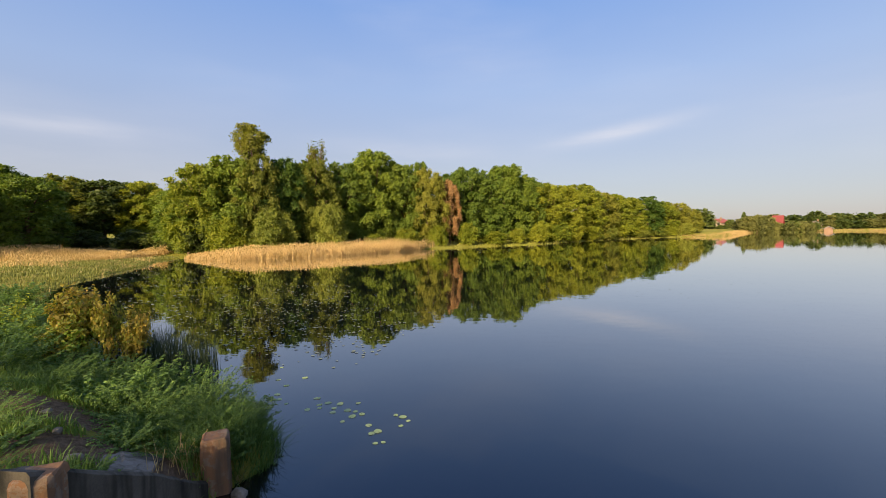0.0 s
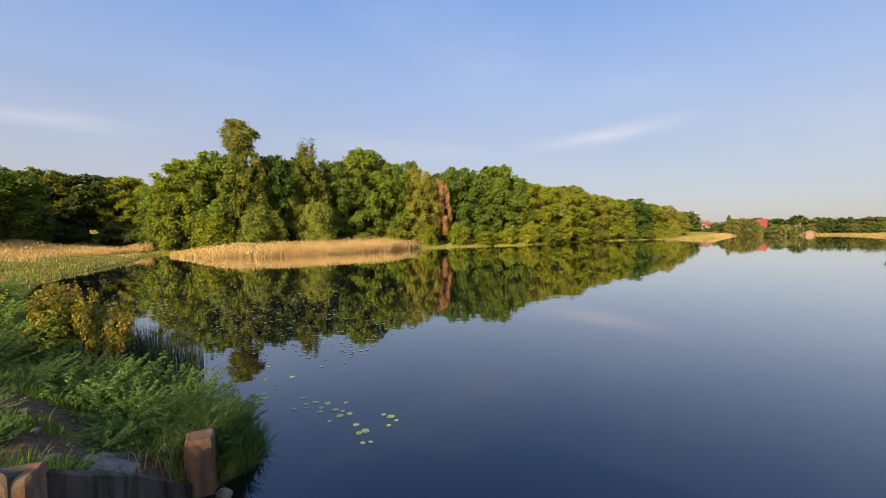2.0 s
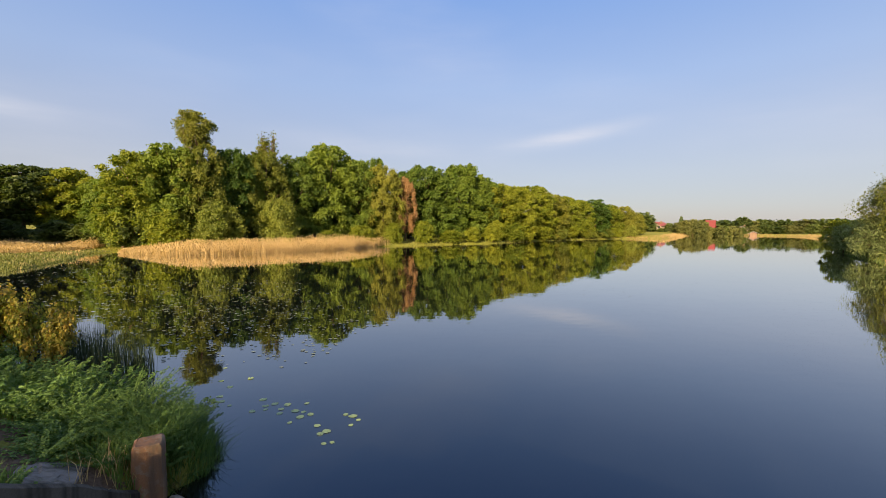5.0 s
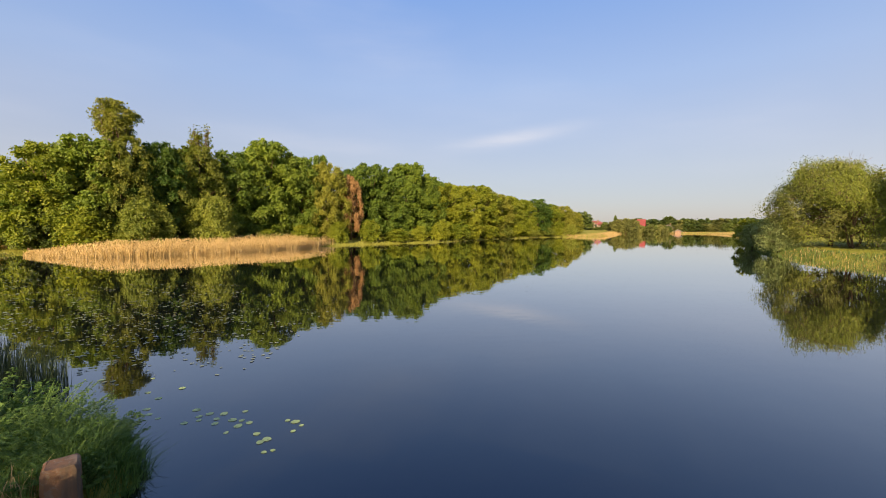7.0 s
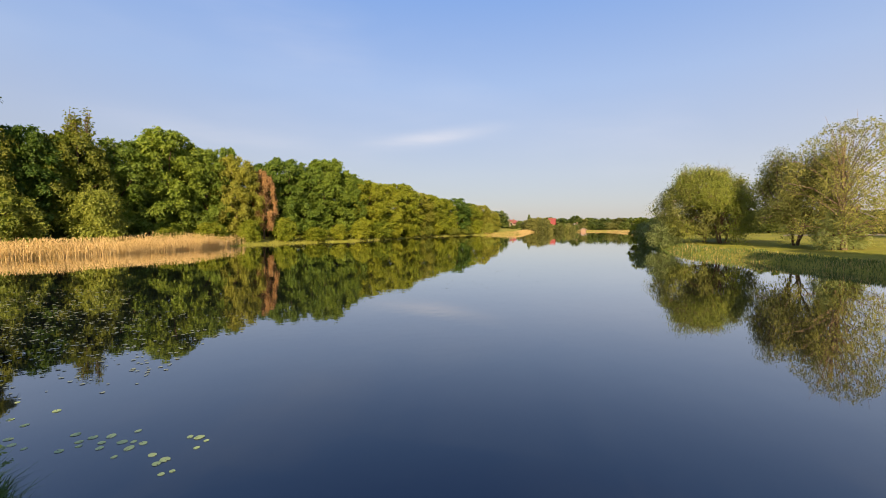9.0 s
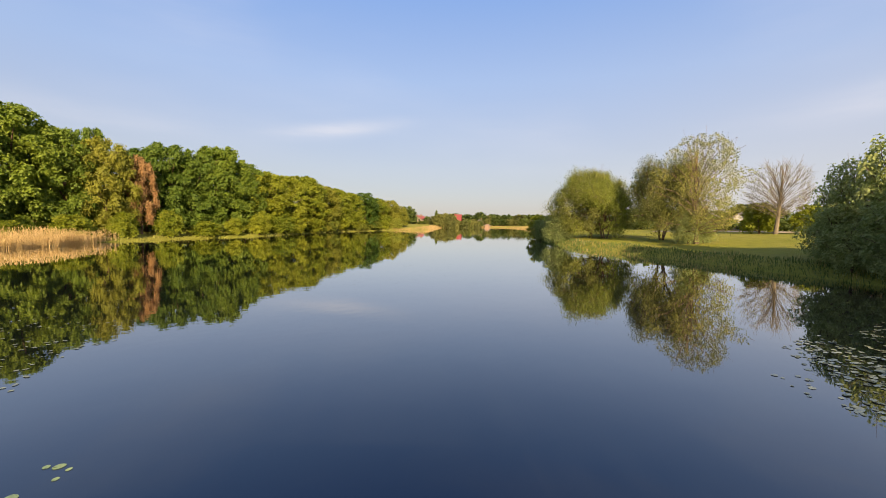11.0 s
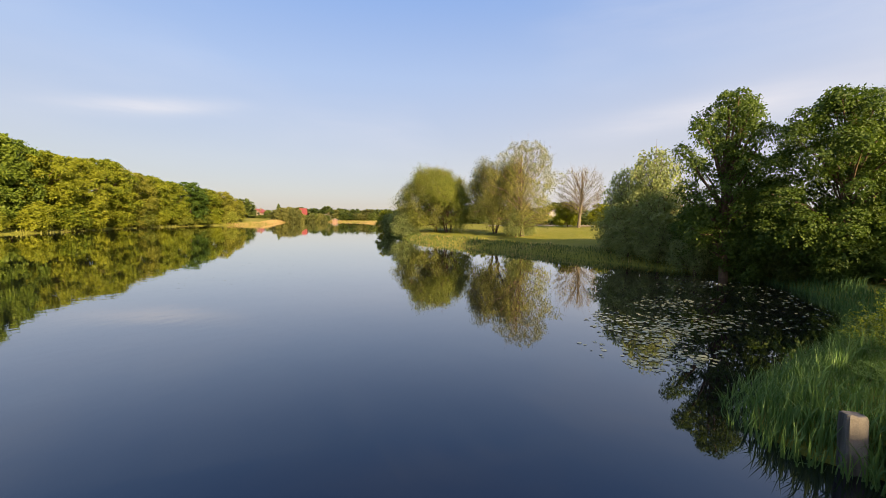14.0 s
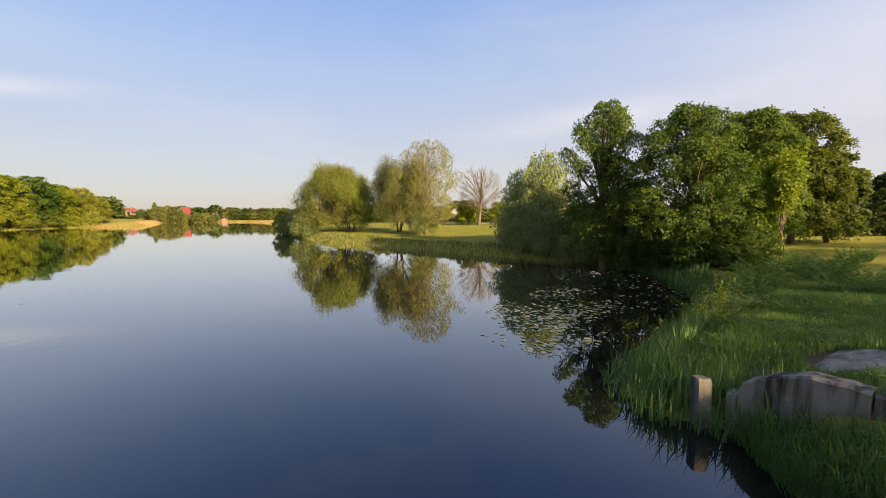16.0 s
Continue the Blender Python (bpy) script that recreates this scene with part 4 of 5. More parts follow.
house(66, -30, "brick house behind the lawn's dark trees", 9, 9, 3.0, 2.2, "brick", "grey_tile", -110, 3, False)

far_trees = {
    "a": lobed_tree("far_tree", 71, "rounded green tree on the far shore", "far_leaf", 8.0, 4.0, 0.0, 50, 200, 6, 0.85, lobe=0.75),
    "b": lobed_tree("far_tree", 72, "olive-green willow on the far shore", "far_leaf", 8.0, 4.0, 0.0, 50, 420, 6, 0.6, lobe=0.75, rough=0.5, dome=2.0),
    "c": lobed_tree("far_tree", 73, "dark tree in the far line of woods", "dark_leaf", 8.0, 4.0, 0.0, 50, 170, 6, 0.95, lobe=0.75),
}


def polar(az, dist):
    return dist * math.sin(radians(az)), dist * math.cos(radians(az))


rf = random.Random(5)
spots = []
for az, dist, top, rad, kind in [(35.6, 188, 5.2, 3.6, "b"), (36.3, 184, 6.2, 3.8, "b"), (37.1, 183, 6.4, 3.6, "b"), (37.8, 182, 6.0, 3.2, "b"), (35.9, 192, 7.7, 1.0, "c"), (38.4, 183, 5.4, 2.4, "b"), (31.25, 150, 1.1, 1.5, "b"), (33.7, 204, 3.0, 1.5, "c"), (34.2, 205, 2.9, 1.3, "c"), (39.9, 188, 3.6, 2.0, "a"), (41.6, 187, 3.0, 1.4, "a"),
                                  (32.0, 214, 7.6, 2.4, "c"), (40.2, 190, 4.0, 3.0, "c"), (40.9, 190, 3.8, 2.6, "a"), (32.9, 205, 3.6, 1.6, "c"), (34.7, 222, 5.4, 2.0, "c"), (41.8, 206, 3.4, 2.0, "c"), (38.9, 190, 3.6, 2.6, "b"), (39.4, 192, 3.2, 2.2, "c")]:
    spots.append((*polar(az, dist), top, rad, kind))
az = 38.5
while az < 54:
    d = rf.uniform(226, 255)
    spots.append((*polar(az, d), rf.uniform(6.2, 8.2), rf.uniform(3.6, 5.0), rf.choice("accc")))
    az += rf.uniform(0.45, 0.8)
az = 40.0
while az < 50:
    d = rf.uniform(212, 222)
    spots.append((*polar(az, d), rf.uniform(3.6, 5.2), rf.uniform(2.4, 3.6), rf.choice("abc")))
    az += rf.uniform(0.7, 1.2)
az = 60.0
while az < 128:
    d = rf.uniform(102, 118)
    spots.append((*polar(az, d), rf.uniform(4.8, 7.4), rf.uniform(3.4, 4.8), rf.choice("accc")))
    az += rf.uniform(2.0, 3.2)
az = -80.0
while az < 32:
    d = rf.uniform(175, 215)
    spots.append((*polar(az, d), rf.uniform(8, 10.5), rf.uniform(5, 7), rf.choice("accc")))
    az += rf.uniform(2.4, 4.0)
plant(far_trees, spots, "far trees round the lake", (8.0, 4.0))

hedge = {"h": lobed_tree("garden_hedge", 75, "dark clipped hedge along the gardens", "dark_leaf", 2.2, 1.6, 0.0, 30, 500, 6, 0.3, category="hedge")}
plant(hedge, [(80, 27.5, 4.4, 2.2, "h"), (80.6, 23.5, 4.2, 2.2, "h"), (80.8, 20, 4.0, 2.2, "h"), (80, 31.0, 5.0, 2.4, "h"), (81, 16, 4.2, 2.4, "h"), (79.5, 34.5, 4.4, 2.6, "h")], "hedges along the gardens", (2.2, 1.6))


# ---- reeds, grass and water plants ----
def blades(soup, base, height, width, lean, rng, droop=0.25):
    """Tapering blades: a foot, a bent middle and a tip."""
    n = len(base)
    a = rng.uniform(0, 2 * np.pi, n)
    d = np.stack([np.cos(a), np.sin(a), np.zeros(n)], 1)
    side = np.stack([-np.sin(a + 0.6), np.cos(a + 0.6), np.zeros(n)], 1) * (width * rng.uniform(0.7, 1.3, n))[:, None] / 2
    h = height[:, None]
    ln = (lean * rng.uniform(0.1, 1.0, n))[:, None] * h
    up = np.array([0, 0, 1.0])
    mid = base + up * h * 0.6 + d * ln * 0.4
    tip = base + up * h * (1 - droop * rng.uniform(0, 1, n))[:, None] + d * ln
    v = np.stack([base - side, base + side, mid + side * 0.8, mid - side * 0.8, tip], 1)
    i = np.arange(n)[:, None] * 5
    soup.add(v, t=i + np.array([[3, 2, 4]]), q=i + np.array([[0, 1, 2, 3]]))


def scatter(rng, n, x0, x1, y0, y1, lo, hi, inside=None):
    """Points on the ground whose distance from the shore lies between lo and hi."""
    x, y = rng.uniform(x0, x1, n), rng.uniform(y0, y1, n)
    s = shore_dist(x, y)
    k = (s > lo) & (s < hi)
    if inside is not None:
        k &= inside(x, y, s)
    x, y = x[k], y[k]
    return np.stack([x, y, np.maximum(ground_z(x, y), -0.35) - 0.03], 1)


def stuff(name, soup, mat, label, category):
    return tagged(new(name, soup.mesh(name, mat)), label, category, kind="stuff")


def reed_bed(name, seed, base, tall, label, shape=1.0):
    rng = np.random.default_rng(seed)
    s = Soup()
    n = len(base)
    drift = 1 + 0.08 * wave(base[:, 0], base[:, 1], 1.3) + 0.10 * wave(base[:, 0], base[:, 1], 3.7)
    top = (0.35 + 0.90 * rng.uniform(size=n) ** 0.8) * tall * drift * shape
    blades(s, base, top + np.maximum(-base[:, 2], 0), np.full(n, 0.021), np.full(n, 0.15), rng, 0.05)
    k = rng.uniform(size=n) < 0.5
    plume = base[k].copy()
    plume[:, 2] += (top + np.maximum(-base[:, 2], 0))[k] * 0.97
    blades(s, plume, np.full(k.sum(), 0.2), np.full(k.sum(), 0.05), np.full(k.sum(), 0.7), rng, 0.3)
    k = rng.uniform(size=n) < 0.7
    lf = base[k].copy()
    lf[:, 2] = np.maximum(lf[:, 2], 0) + top[k] * rng.uniform(0.1, 0.7, len(lf))
    blades(s, lf, np.full(len(lf), 0.3) * tall, np.full(len(lf), 0.028), np.full(len(lf), 0.9), rng, 0.5)
    stuff(name, s, "reed", label, "reeds")


rng = np.random.default_rng(11)
bed = scatter(rng, 80000, -31, 0.5, 44, 66, -4.2, 1.2, lambda x, y, s: (x + 0.63 * y > 0.8 + 0.9 * wave(x, y, 0.9)) & (s < 1.2 - np.clip((x + 6) * 0.12, 0, 1.6)) & (s > -4.0 + np.clip(np.abs(x + 17) - 5, 0, 12) * 0.2 + np.clip(x + 6.5, 0, 10) * 0.5 + 0.25 * wave(x, y, 0.8)))
front_edge = shore_dist(bed[:, 0], bed[:, 1]) + 4.0 - np.clip(np.abs(bed[:, 0] + 17) - 5, 0, 12) * 0.2
reed_bed("reed_bed", 1, bed, 1.2, "bed of dry golden reeds standing in the shallows", np.clip(0.58 + 0.30 * front_edge, 0.58, 1) * np.clip(0.28 + (bed[:, 0] + 0.63 * bed[:, 1] - 0.8) * 0.10, 0.28, 1))
field = scatter(rng, 42000, -66, -36, 41, 58, 0.5, 30, lambda x, y, s: (y > 41.5 + 0.05 * (x + 46) ** 2 * (x > -46) + 1.5 * wave(x, y, 3)) & (y < 55 + (x + 50) * 0.1))
reed_bed("reed_bed", 2, field, 1.5, "field of dry golden reeds on the marshy bank", np.clip(0.72 + 0.30 * wave(field[:, 0], field[:, 1], 3.1) + 0.2 * wave(field[:, 0], field[:, 1], 1.2) - 0.02 * np.clip(field[:, 0] + 50, 0, 20), 0.25, 1.1))
reed_bed("reed_bed", 3, scatter(rng, 6000, -60, -24, 34, 47, 0.1, 24, lambda x, y, s: wave(x, y, 2.2) > 0.2), 0.55, "sparse dry reeds scattered through the marsh grass")
reed_bed("reed_bed", 4, scatter(rng, 110000, 62, 155, 100, 165, -0.8, 2.2, lambda x, y, s: y > x * 0.85 - 2), 0.42, "far belt of pale reeds along the shore")


def grass_patch(name, seed, base, lo, hi, width, lean, mat, label, category="grass"):
    rng = np.random.default_rng(seed)
    s = Soup()
    h = rng.uniform(lo, hi, len(base)) * (1 + 0.25 * wave(base[:, 0], base[:, 1], 0.7))
    blades(s, base, h, np.full(len(base), width), np.full(len(base), lean), rng, 0.35)
    stuff(name, s, mat, label, category)


grass_patch("bank_grass", 1, scatter(rng, 110000, -12, -2, 2.2, 13, -0.05, 4.5, lambda x, y, s: (((x + 5.5) / 1.5) ** 2 + ((y - 5.1) / 0.5) ** 2 > 0.9) & (((x + 3.6) / 0.95) ** 2 + ((y - 4.2) / 0.42) ** 2 > 0.9) & ((y > 5.0) | (x < -6.5) | (wave(x, y, 0.3) > 0.25))), 0.10, 0.28, 0.012, 0.6, "grass", "tall bank grass thick along the near water's edge")
grass_patch("bank_grass", 2, scatter(rng, 40000, -34, -10, 10, 46, 0.0, 9), 0.15, 0.35, 0.03, 0.5, "marsh_grass", "marsh grass along the cove")
grass_patch("bank_grass", 3, scatter(rng, 30000, -60, -26, 24, 50, 0.3, 26), 0.15, 0.35, 0.05, 0.5, "marsh_grass", "rough marsh grass in front of the reeds")
grass_patch("bank_grass", 10, scatter(rng, 12000, -5, -2.2, 4.8, 8.0, -0.12, 0.35), 0.16, 0.34, 0.012, 1.3, "grass", "long grass drooping over the near water")
grass_patch("bank_grass", 9, scatter(rng, 9000, 4.2, 7.0, -4, -1.8, -0.1, 1.0, lambda x, y, s: (5.6 - x) * 1.9 + (y + 3.85) * 1.38 > 0.35), 0.25, 0.55, 0.012, 0.9, "sedge", "rank grass at the foot of the wing wall")
grass_patch("bank_grass", 4, scatter(rng, 170000, 6, 18, -9, 0.0, 0.1, 4.8, lambda x, y, s: ((x - 7.75) / 0.75) ** 2 + ((y + 3.85) / 0.6) ** 2 > 1), 0.09, 0.25, 0.010, 0.8, "grass", "weedy grass on the near bank")
grass_patch("sedge", 5, scatter(rng, 14000, 6.4, 16, -4.5, 1.0, -0.4, 0.7), 0.38, 0.72, 0.02, 0.55, "sedge", "tall green sedge at the water's edge", "sedge")
grass_patch("sedge", 6, scatter(rng, 9000, 15, 27, -7.5, -2.0, -0.5, 0.8), 0.35, 0.7, 0.028, 0.45, "sedge", "green sedge along the cove's far edge", "sedge")
grass_patch("sedge", 7, scatter(rng, 90000, 27, 62, 0, 54, -0.5, 2.4), 0.15, 0.40, 0.035, 0.45, "shore_blade", "green sedge fringe of the lawn bank", "sedge")
grass_patch("dry_grass", 12, scatter(rng, 5000, 30, 46, 4, 34, -0.3, 2.2, lambda x, y, s: wave(x, y, 2.0) > -0.4), 0.25, 0.5, 0.02, 0.4, "reed", "pale dry grass along the lawn bank")
grass_patch("sedge", 8, scatter(rng, 14000, -4, 66, 60, 112, -0.3, 1.6, lambda x, y, s: wave(x, y, 3.1) > -0.45), 0.15, 0.5, 0.08, 0.5, "bank_sedge", "yellow-green sedge along the far bank", "sedge")

s = Soup()
m = 1900
a, r = rng.uniform(0, 2 * np.pi, m), rng.uniform(size=m) ** 0.6
base = np.stack([-6.3 + 1.4 * r * np.cos(a), 9.1 + 0.65 * r * np.sin(a) - 0.25 * r * np.cos(a), np.full(m, -0.2)], 1)
blades(s, base, rng.uniform(0.6, 1.3, m) * (1.1 - 0.3 * r * r), np.full(m, 0.009), np.full(m, 0.24), rng, 0.03)
stuff("bulrushes", s, "rush", "clump of dark green bulrushes standing in the water", "bulrushes")


def lily_pad(radius, seed):
    rng = random.Random(seed)
    bm = bmesh.new()
    c = bm.verts.new((0, 0, 0.001))
    ring, n = [], 16
    for i in range(n + 1):
        t = 0.16 + (2 * math.pi - 0.32) * i / n
        k = radius * (1 + rng.uniform(-0.04, 0.04))
        ring.append(bm.verts.new((k * 1.1 * math.cos(t), k * 0.92 * math.sin(t), 0.002 + rng.uniform(-0.001, 0.002))))
    for i in range(n):
        bm.faces.new((c, ring[i], ring[i + 1]))
    g = bmesh.ops.extrude_face_region(bm, geom=list(bm.faces))
    bmesh.ops.translate(bm, verts=[v for v in g["geom"] if isinstance(v, bmesh.types.BMVert)], vec=(0, 0, 0.0015))
    bmesh.ops.recalc_face_normals(bm, faces=bm.faces)
    return bm


PADS = [(-2.33, 6.86), (-2.30, 7.32), (-2.18, 7.05), (-2.14, 6.91), (-2.05, 7.12), (-1.87, 6.74), (-1.89, 6.90), (-1.83, 7.07), (-1.64, 6.81), (-1.50, 6.76), (-1.52, 7.09), (-1.37, 6.66), (-1.51, 6.58), (-1.63, 6.40), (-1.19, 6.26), (-1.10, 6.00), (-1.02, 6.07), (-1.00, 5.72), (-0.89, 5.74), (-0.81, 6.60), (-0.69, 6.53), (-0.59, 6.39), (-0.69, 6.23), (-2.87, 8.39), (-3.39, 8.30), (-3.10, 7.97), (-3.10, 7.53), (-3.16, 7.35), (-2.98, 7.31), (-2.78, 7.12), (-3.69, 7.74), (-3.52, 7.26), (-3.05, 6.59), (-4.14, 8.07), (-4.16, 7.75), (-4.54, 9.18), (-3.61, 9.06)]
pads = [part("lily_pad", lily_pad(0.092, k), "pad") for k in range(3)]
rp = random.Random(3)
for i, (x, y) in enumerate(PADS):
    m = pose(x, y, 0.003, rp.uniform(-0.5, 0.5), rp.uniform(-0.5, 0.5), rp.uniform(0, 360)) @ Matrix.Scale(rp.uniform(0.36, 0.68), 4)
    ob = pads[i] if i < 3 else copy_thing(pads[i % 3], m)
    ob.matrix_basis = m
    tagged(ob, "round green lily pad floating on the lake", "lily pad", "floating lily pads")


def pad_drift(name, seed, pts, size, label, tip=0.025):
    rng = np.random.default_rng(seed)
    s = Soup()
    n = len(pts)
    k = 9
    t = np.concatenate([[0], np.linspace(0.2, 2 * np.pi - 0.2, k - 1)])
    rad = np.concatenate([[0], np.ones(k - 1)])
    r = (size * rng.uniform(0.5, 1.2, n))[:, None]
    a = rng.uniform(0, 2 * np.pi, n)[:, None]
    tilt = rng.normal(size=(n, 2)) * tip
    x, y = rad * r * np.cos(t + a), rad * r * 0.85 * np.sin(t + a)
    z = 0.008 + np.maximum(tilt[:, :1] * x + tilt[:, 1:] * y, -0.005) + rng.uniform(0, 0.004, (n, 1))
    v = np.stack([pts[:, :1] + x, pts[:, 1:2] + y, z], -1)
    tri = np.array([[0, i, i + 1] for i in range(1, k - 1)])
    s.add(v, t=(np.arange(n)[:, None, None] * k + tri).reshape(-1, 3))
    stuff(name, s, "pad_dull", label, "lily pads")


def on_water(rng, n, cx, cy, rx, ry, turn=0.0, clump=1.2):
    a, r = rng.uniform(0, 2 * np.pi, n), np.sqrt(rng.uniform(0, 1, n))
    u, v = rx * r * np.cos(a), ry * r * np.sin(a)
    c, q = math.cos(radians(turn)), math.sin(radians(turn))
    x, y = cx + u * c - v * q, cy + u * q + v * c
    k = (shore_dist(x, y) < -0.3) & (wave(x, y, clump) > rng.uniform(-0.9, 0.3, n))
    return np.stack([x[k], y[k]], 1)


pad_drift("lily_pads", 1, np.concatenate([on_water(rng, 900, 14.0, 0.9, 4.6, 2.0, -8, 0.7), on_water(rng, 420, 20, -0.8, 6, 3.0, 0, 0.7), on_water(rng, 300, 11.8, 0.5, 2.6, 1.2, -10, 0.5)]), 0.07, "many pale lily pads covering the cove's dark water", 0.06)
pad_drift("lily_pads", 2, np.concatenate([on_water(rng, 1500, -21, 31, 6, 11, 20, 0.8), on_water(rng, 700, -10, 19, 6, 5, 30, 0.45)]), 0.065, "lily pads spread over the reedy cove")
pad_drift("lily_pads", 3, np.concatenate([on_water(rng, 420, -4.0, 14, 4, 3.5, 0, 0.5), on_water(rng, 700, -6.5, 14.5, 3.4, 3.6, 20, 0.35), on_water(rng, 140, -3.4, 10.4, 2.0, 1.8, 0, 0.4), on_water(rng, 160, 6, 36, 12, 5, 10), on_water(rng, 40, 9, 21, 8, 4)]), 0.045, "scattered small pads drifting on open water", 0.012)


# ---- near bank plants ----
def weed(name, seed, label, leaf, height, radius, stems, per, size, slim=0.45, lean=0.5, category="plant"):
    """A leafy clump: stems rising from one root, leaves all along them."""
    rng = np.random.default_rng(seed)
    t, s = Soup(), Soup()
    ob = thing(name, 0, 0, 0, label, category)
    for k in range(stems):
        a, r = rng.uniform(0, 2 * np.pi), math.sqrt(rng.uniform(0, 1)) * radius
        d = np.array([math.cos(a), math.sin(a), 0])
        h = height * rng.uniform(0.6, 1.05) * (1 - 0.35 * (r / radius) ** 2)
        f = np.linspace(0, 1, 5)
        pts = d * (r * (0.35 + 0.65 * f[:, None])) + d * (lean * h * f[:, None] ** 2 * 0.5) + np.array([0, 0, 1.0]) * (h * f[:, None] - 0.05)
        tube(t, pts, 0.006 * (1.2 - f) + 0.001, 3)
        u = rng.uniform(0.25, 1.0, per)
        p = np.stack([np.interp(u, f, pts[:, i]) for i in range(3)], 1)
        b = sphere_dirs(rng, per) * np.array([1, 1, 0.4])
        p = p + b * size * 0.6
        leaves(s, p, np.array([0, 0, 0.8]) + b * 0.4 + rng.normal(size=p.shape) * 0.35, size, size * slim, rng, b + np.array([0, 0, 0.1]))
    child("stem", t.mesh("stem", "weed_leaf", True), ob)
    child("foliage", s.mesh("foliage", leaf), ob)
    return ob


weeds = {
    "a": weed("bank_shrub", 81, "bushy green weeds crowding the near bank", "weed_leaf", 0.9, 0.62, 58, 46, 0.068, 0.4),
    "b": weed("bank_shrub", 82, "leafy green nettles on the near bank", "weed_leaf", 0.9, 0.55, 46, 42, 0.080, 0.48),
    "c": weed("bank_shrub", 83, "feathery bright green plants above the water", "weed_leaf", 0.9, 0.6, 62, 50, 0.054, 0.32, 0.8),
}
spots = []
for x, y, h, r, k in [(-3.2, 5.6, 0.5, 0.5, "c"), (-3.0, 5.0, 0.4, 0.4, "c"), (-3.8, 6.2, 0.6, 0.6, "c"), (-4.4, 6.6, 0.65, 0.6, "a"), (-4.0, 5.5, 0.45, 0.5, "c"), (-5.0, 7.0, 0.75, 0.65, "a"), (-5.0, 6.1, 0.6, 0.6, "b"), (-5.6, 7.3, 0.6, 0.6, "a"), (-5.7, 6.7, 0.6, 0.6, "c"),
                      (-6.8, 7.4, 0.55, 0.6, "b"), (-6.6, 8.0, 0.5, 0.5, "a"), (-7.7, 7.6, 0.55, 0.6, "a"), (-8.2, 8.9, 0.5, 0.6, "b"), (-8.9, 8.2, 0.6, 0.7, "a"), (-9.0, 10.2, 0.8, 0.8, "a"), (-10.0, 9.4, 0.9, 0.9, "b"),
                      (-10.6, 11.2, 0.8, 0.9, "a"), (-11.8, 12.5, 0.8, 0.9, "b"), (-11.6, 10.5, 0.9, 0.9, "a"), (-13, 14, 0.9, 1.0, "b"), (-13.5, 11.5, 0.9, 1, "a"), (-15, 15.5, 0.9, 1.1, "a"), (-6.0, 6.2, 0.45, 0.5, "c"), (-7.2, 6.6, 0.6, 0.7, "a"), (-8.4, 7.2, 0.7, 0.7, "b"), (-15.5, 12.5, 1.0, 1.2, "a"), (-18, 17, 1.0, 1.2, "b"), (-5.0, 3.4, 0.25, 0.4, "a"), (-3.2, 3.6, 0.2, 0.25, "b"), (-3.3, 4.8, 0.3, 0.35, "c"), (-3.9, 5.2, 0.4, 0.4, "a"), (-4.4, 5.7, 0.5, 0.5, "a"),
                      (12.2, -3.1, 0.7, 0.6, "a"), (11.0, -2.9, 0.55, 0.5, "c"), (13.4, -4.0, 0.6, 0.6, "b"), (15.5, -5.0, 0.7, 0.7, "a"), (17.5, -5.8, 0.8, 0.8, "b"), (20, -6.6, 0.9, 0.9, "a"), (19, -8, 0.7, 0.8, "b"), (16.5, -7.6, 0.7, 0.7, "c"), (14, -6.2, 0.5, 0.6, "c"), (22, -8.5, 0.9, 0.9, "a"), (-4.6, 4.1, 0.25, 0.4, "b"), (-5.3, 4.5, 0.3, 0.5, "c"), (-4.2, 3.6, 0.2, 0.3, "c"), (-6.2, 5.0, 0.35, 0.5, "a"), (-3.7, 4.6, 0.25, 0.35, "b"), (-2.85, 5.25, 0.36, 0.34, "c"), (-2.72, 5.0, 0.28, 0.28, "c"), (-2.85, 5.55, 0.36, 0.34, "c"), (6.75, -3.75, 0.22, 0.3, "b"), (-2.9, 5.9, 0.4, 0.4, "b"), (-2.62, 4.95, 0.22, 0.26, "b"), (9.6, -3.4, 0.16, 0.5, "b"), (10.8, -3.9, 0.18, 0.5, "b"), (11.6, -4.8, 0.2, 0.5, "c"), (9.2, -2.6, 0.2, 0.4, "c"), (12.6, -5.9, 0.2, 0.5, "b"), (9.0, -4.2, 0.22, 0.4, "b"), (8.4, -3.1, 0.18, 0.35, "c"), (10.4, -4.2, 0.3, 0.5, "c"), (7.0, -4.5, 0.2, 0.35, "b"), (5.9, -3.6, 0.25, 0.35, "b"), (21.5, -10.0, 0.7, 0.6, "b"), (23.2, -10.8, 0.9, 0.5, "a"), (24.6, -12.0, 0.8, 0.5, "b"), (18.5, -9.2, 0.6, 0.8, "a"), (16.0, -8.6, 0.5, 0.7, "c"), (20.4, -8.8, 0.8, 0.9, "b"), (24.0, -9.4, 0.7, 0.7, "a"), (13.0, -5.2, 0.4, 0.6, "c"), (14.8, -4.6, 0.6, 0.6, "b"), (18.6, -6.4, 0.6, 0.8, "c")]:
    spots.append((x, y, gz(x, y) + h * 1.1, r * 1.1, k))
plant(weeds, spots, "leafy plants on the near banks", (0.9, 0.62))

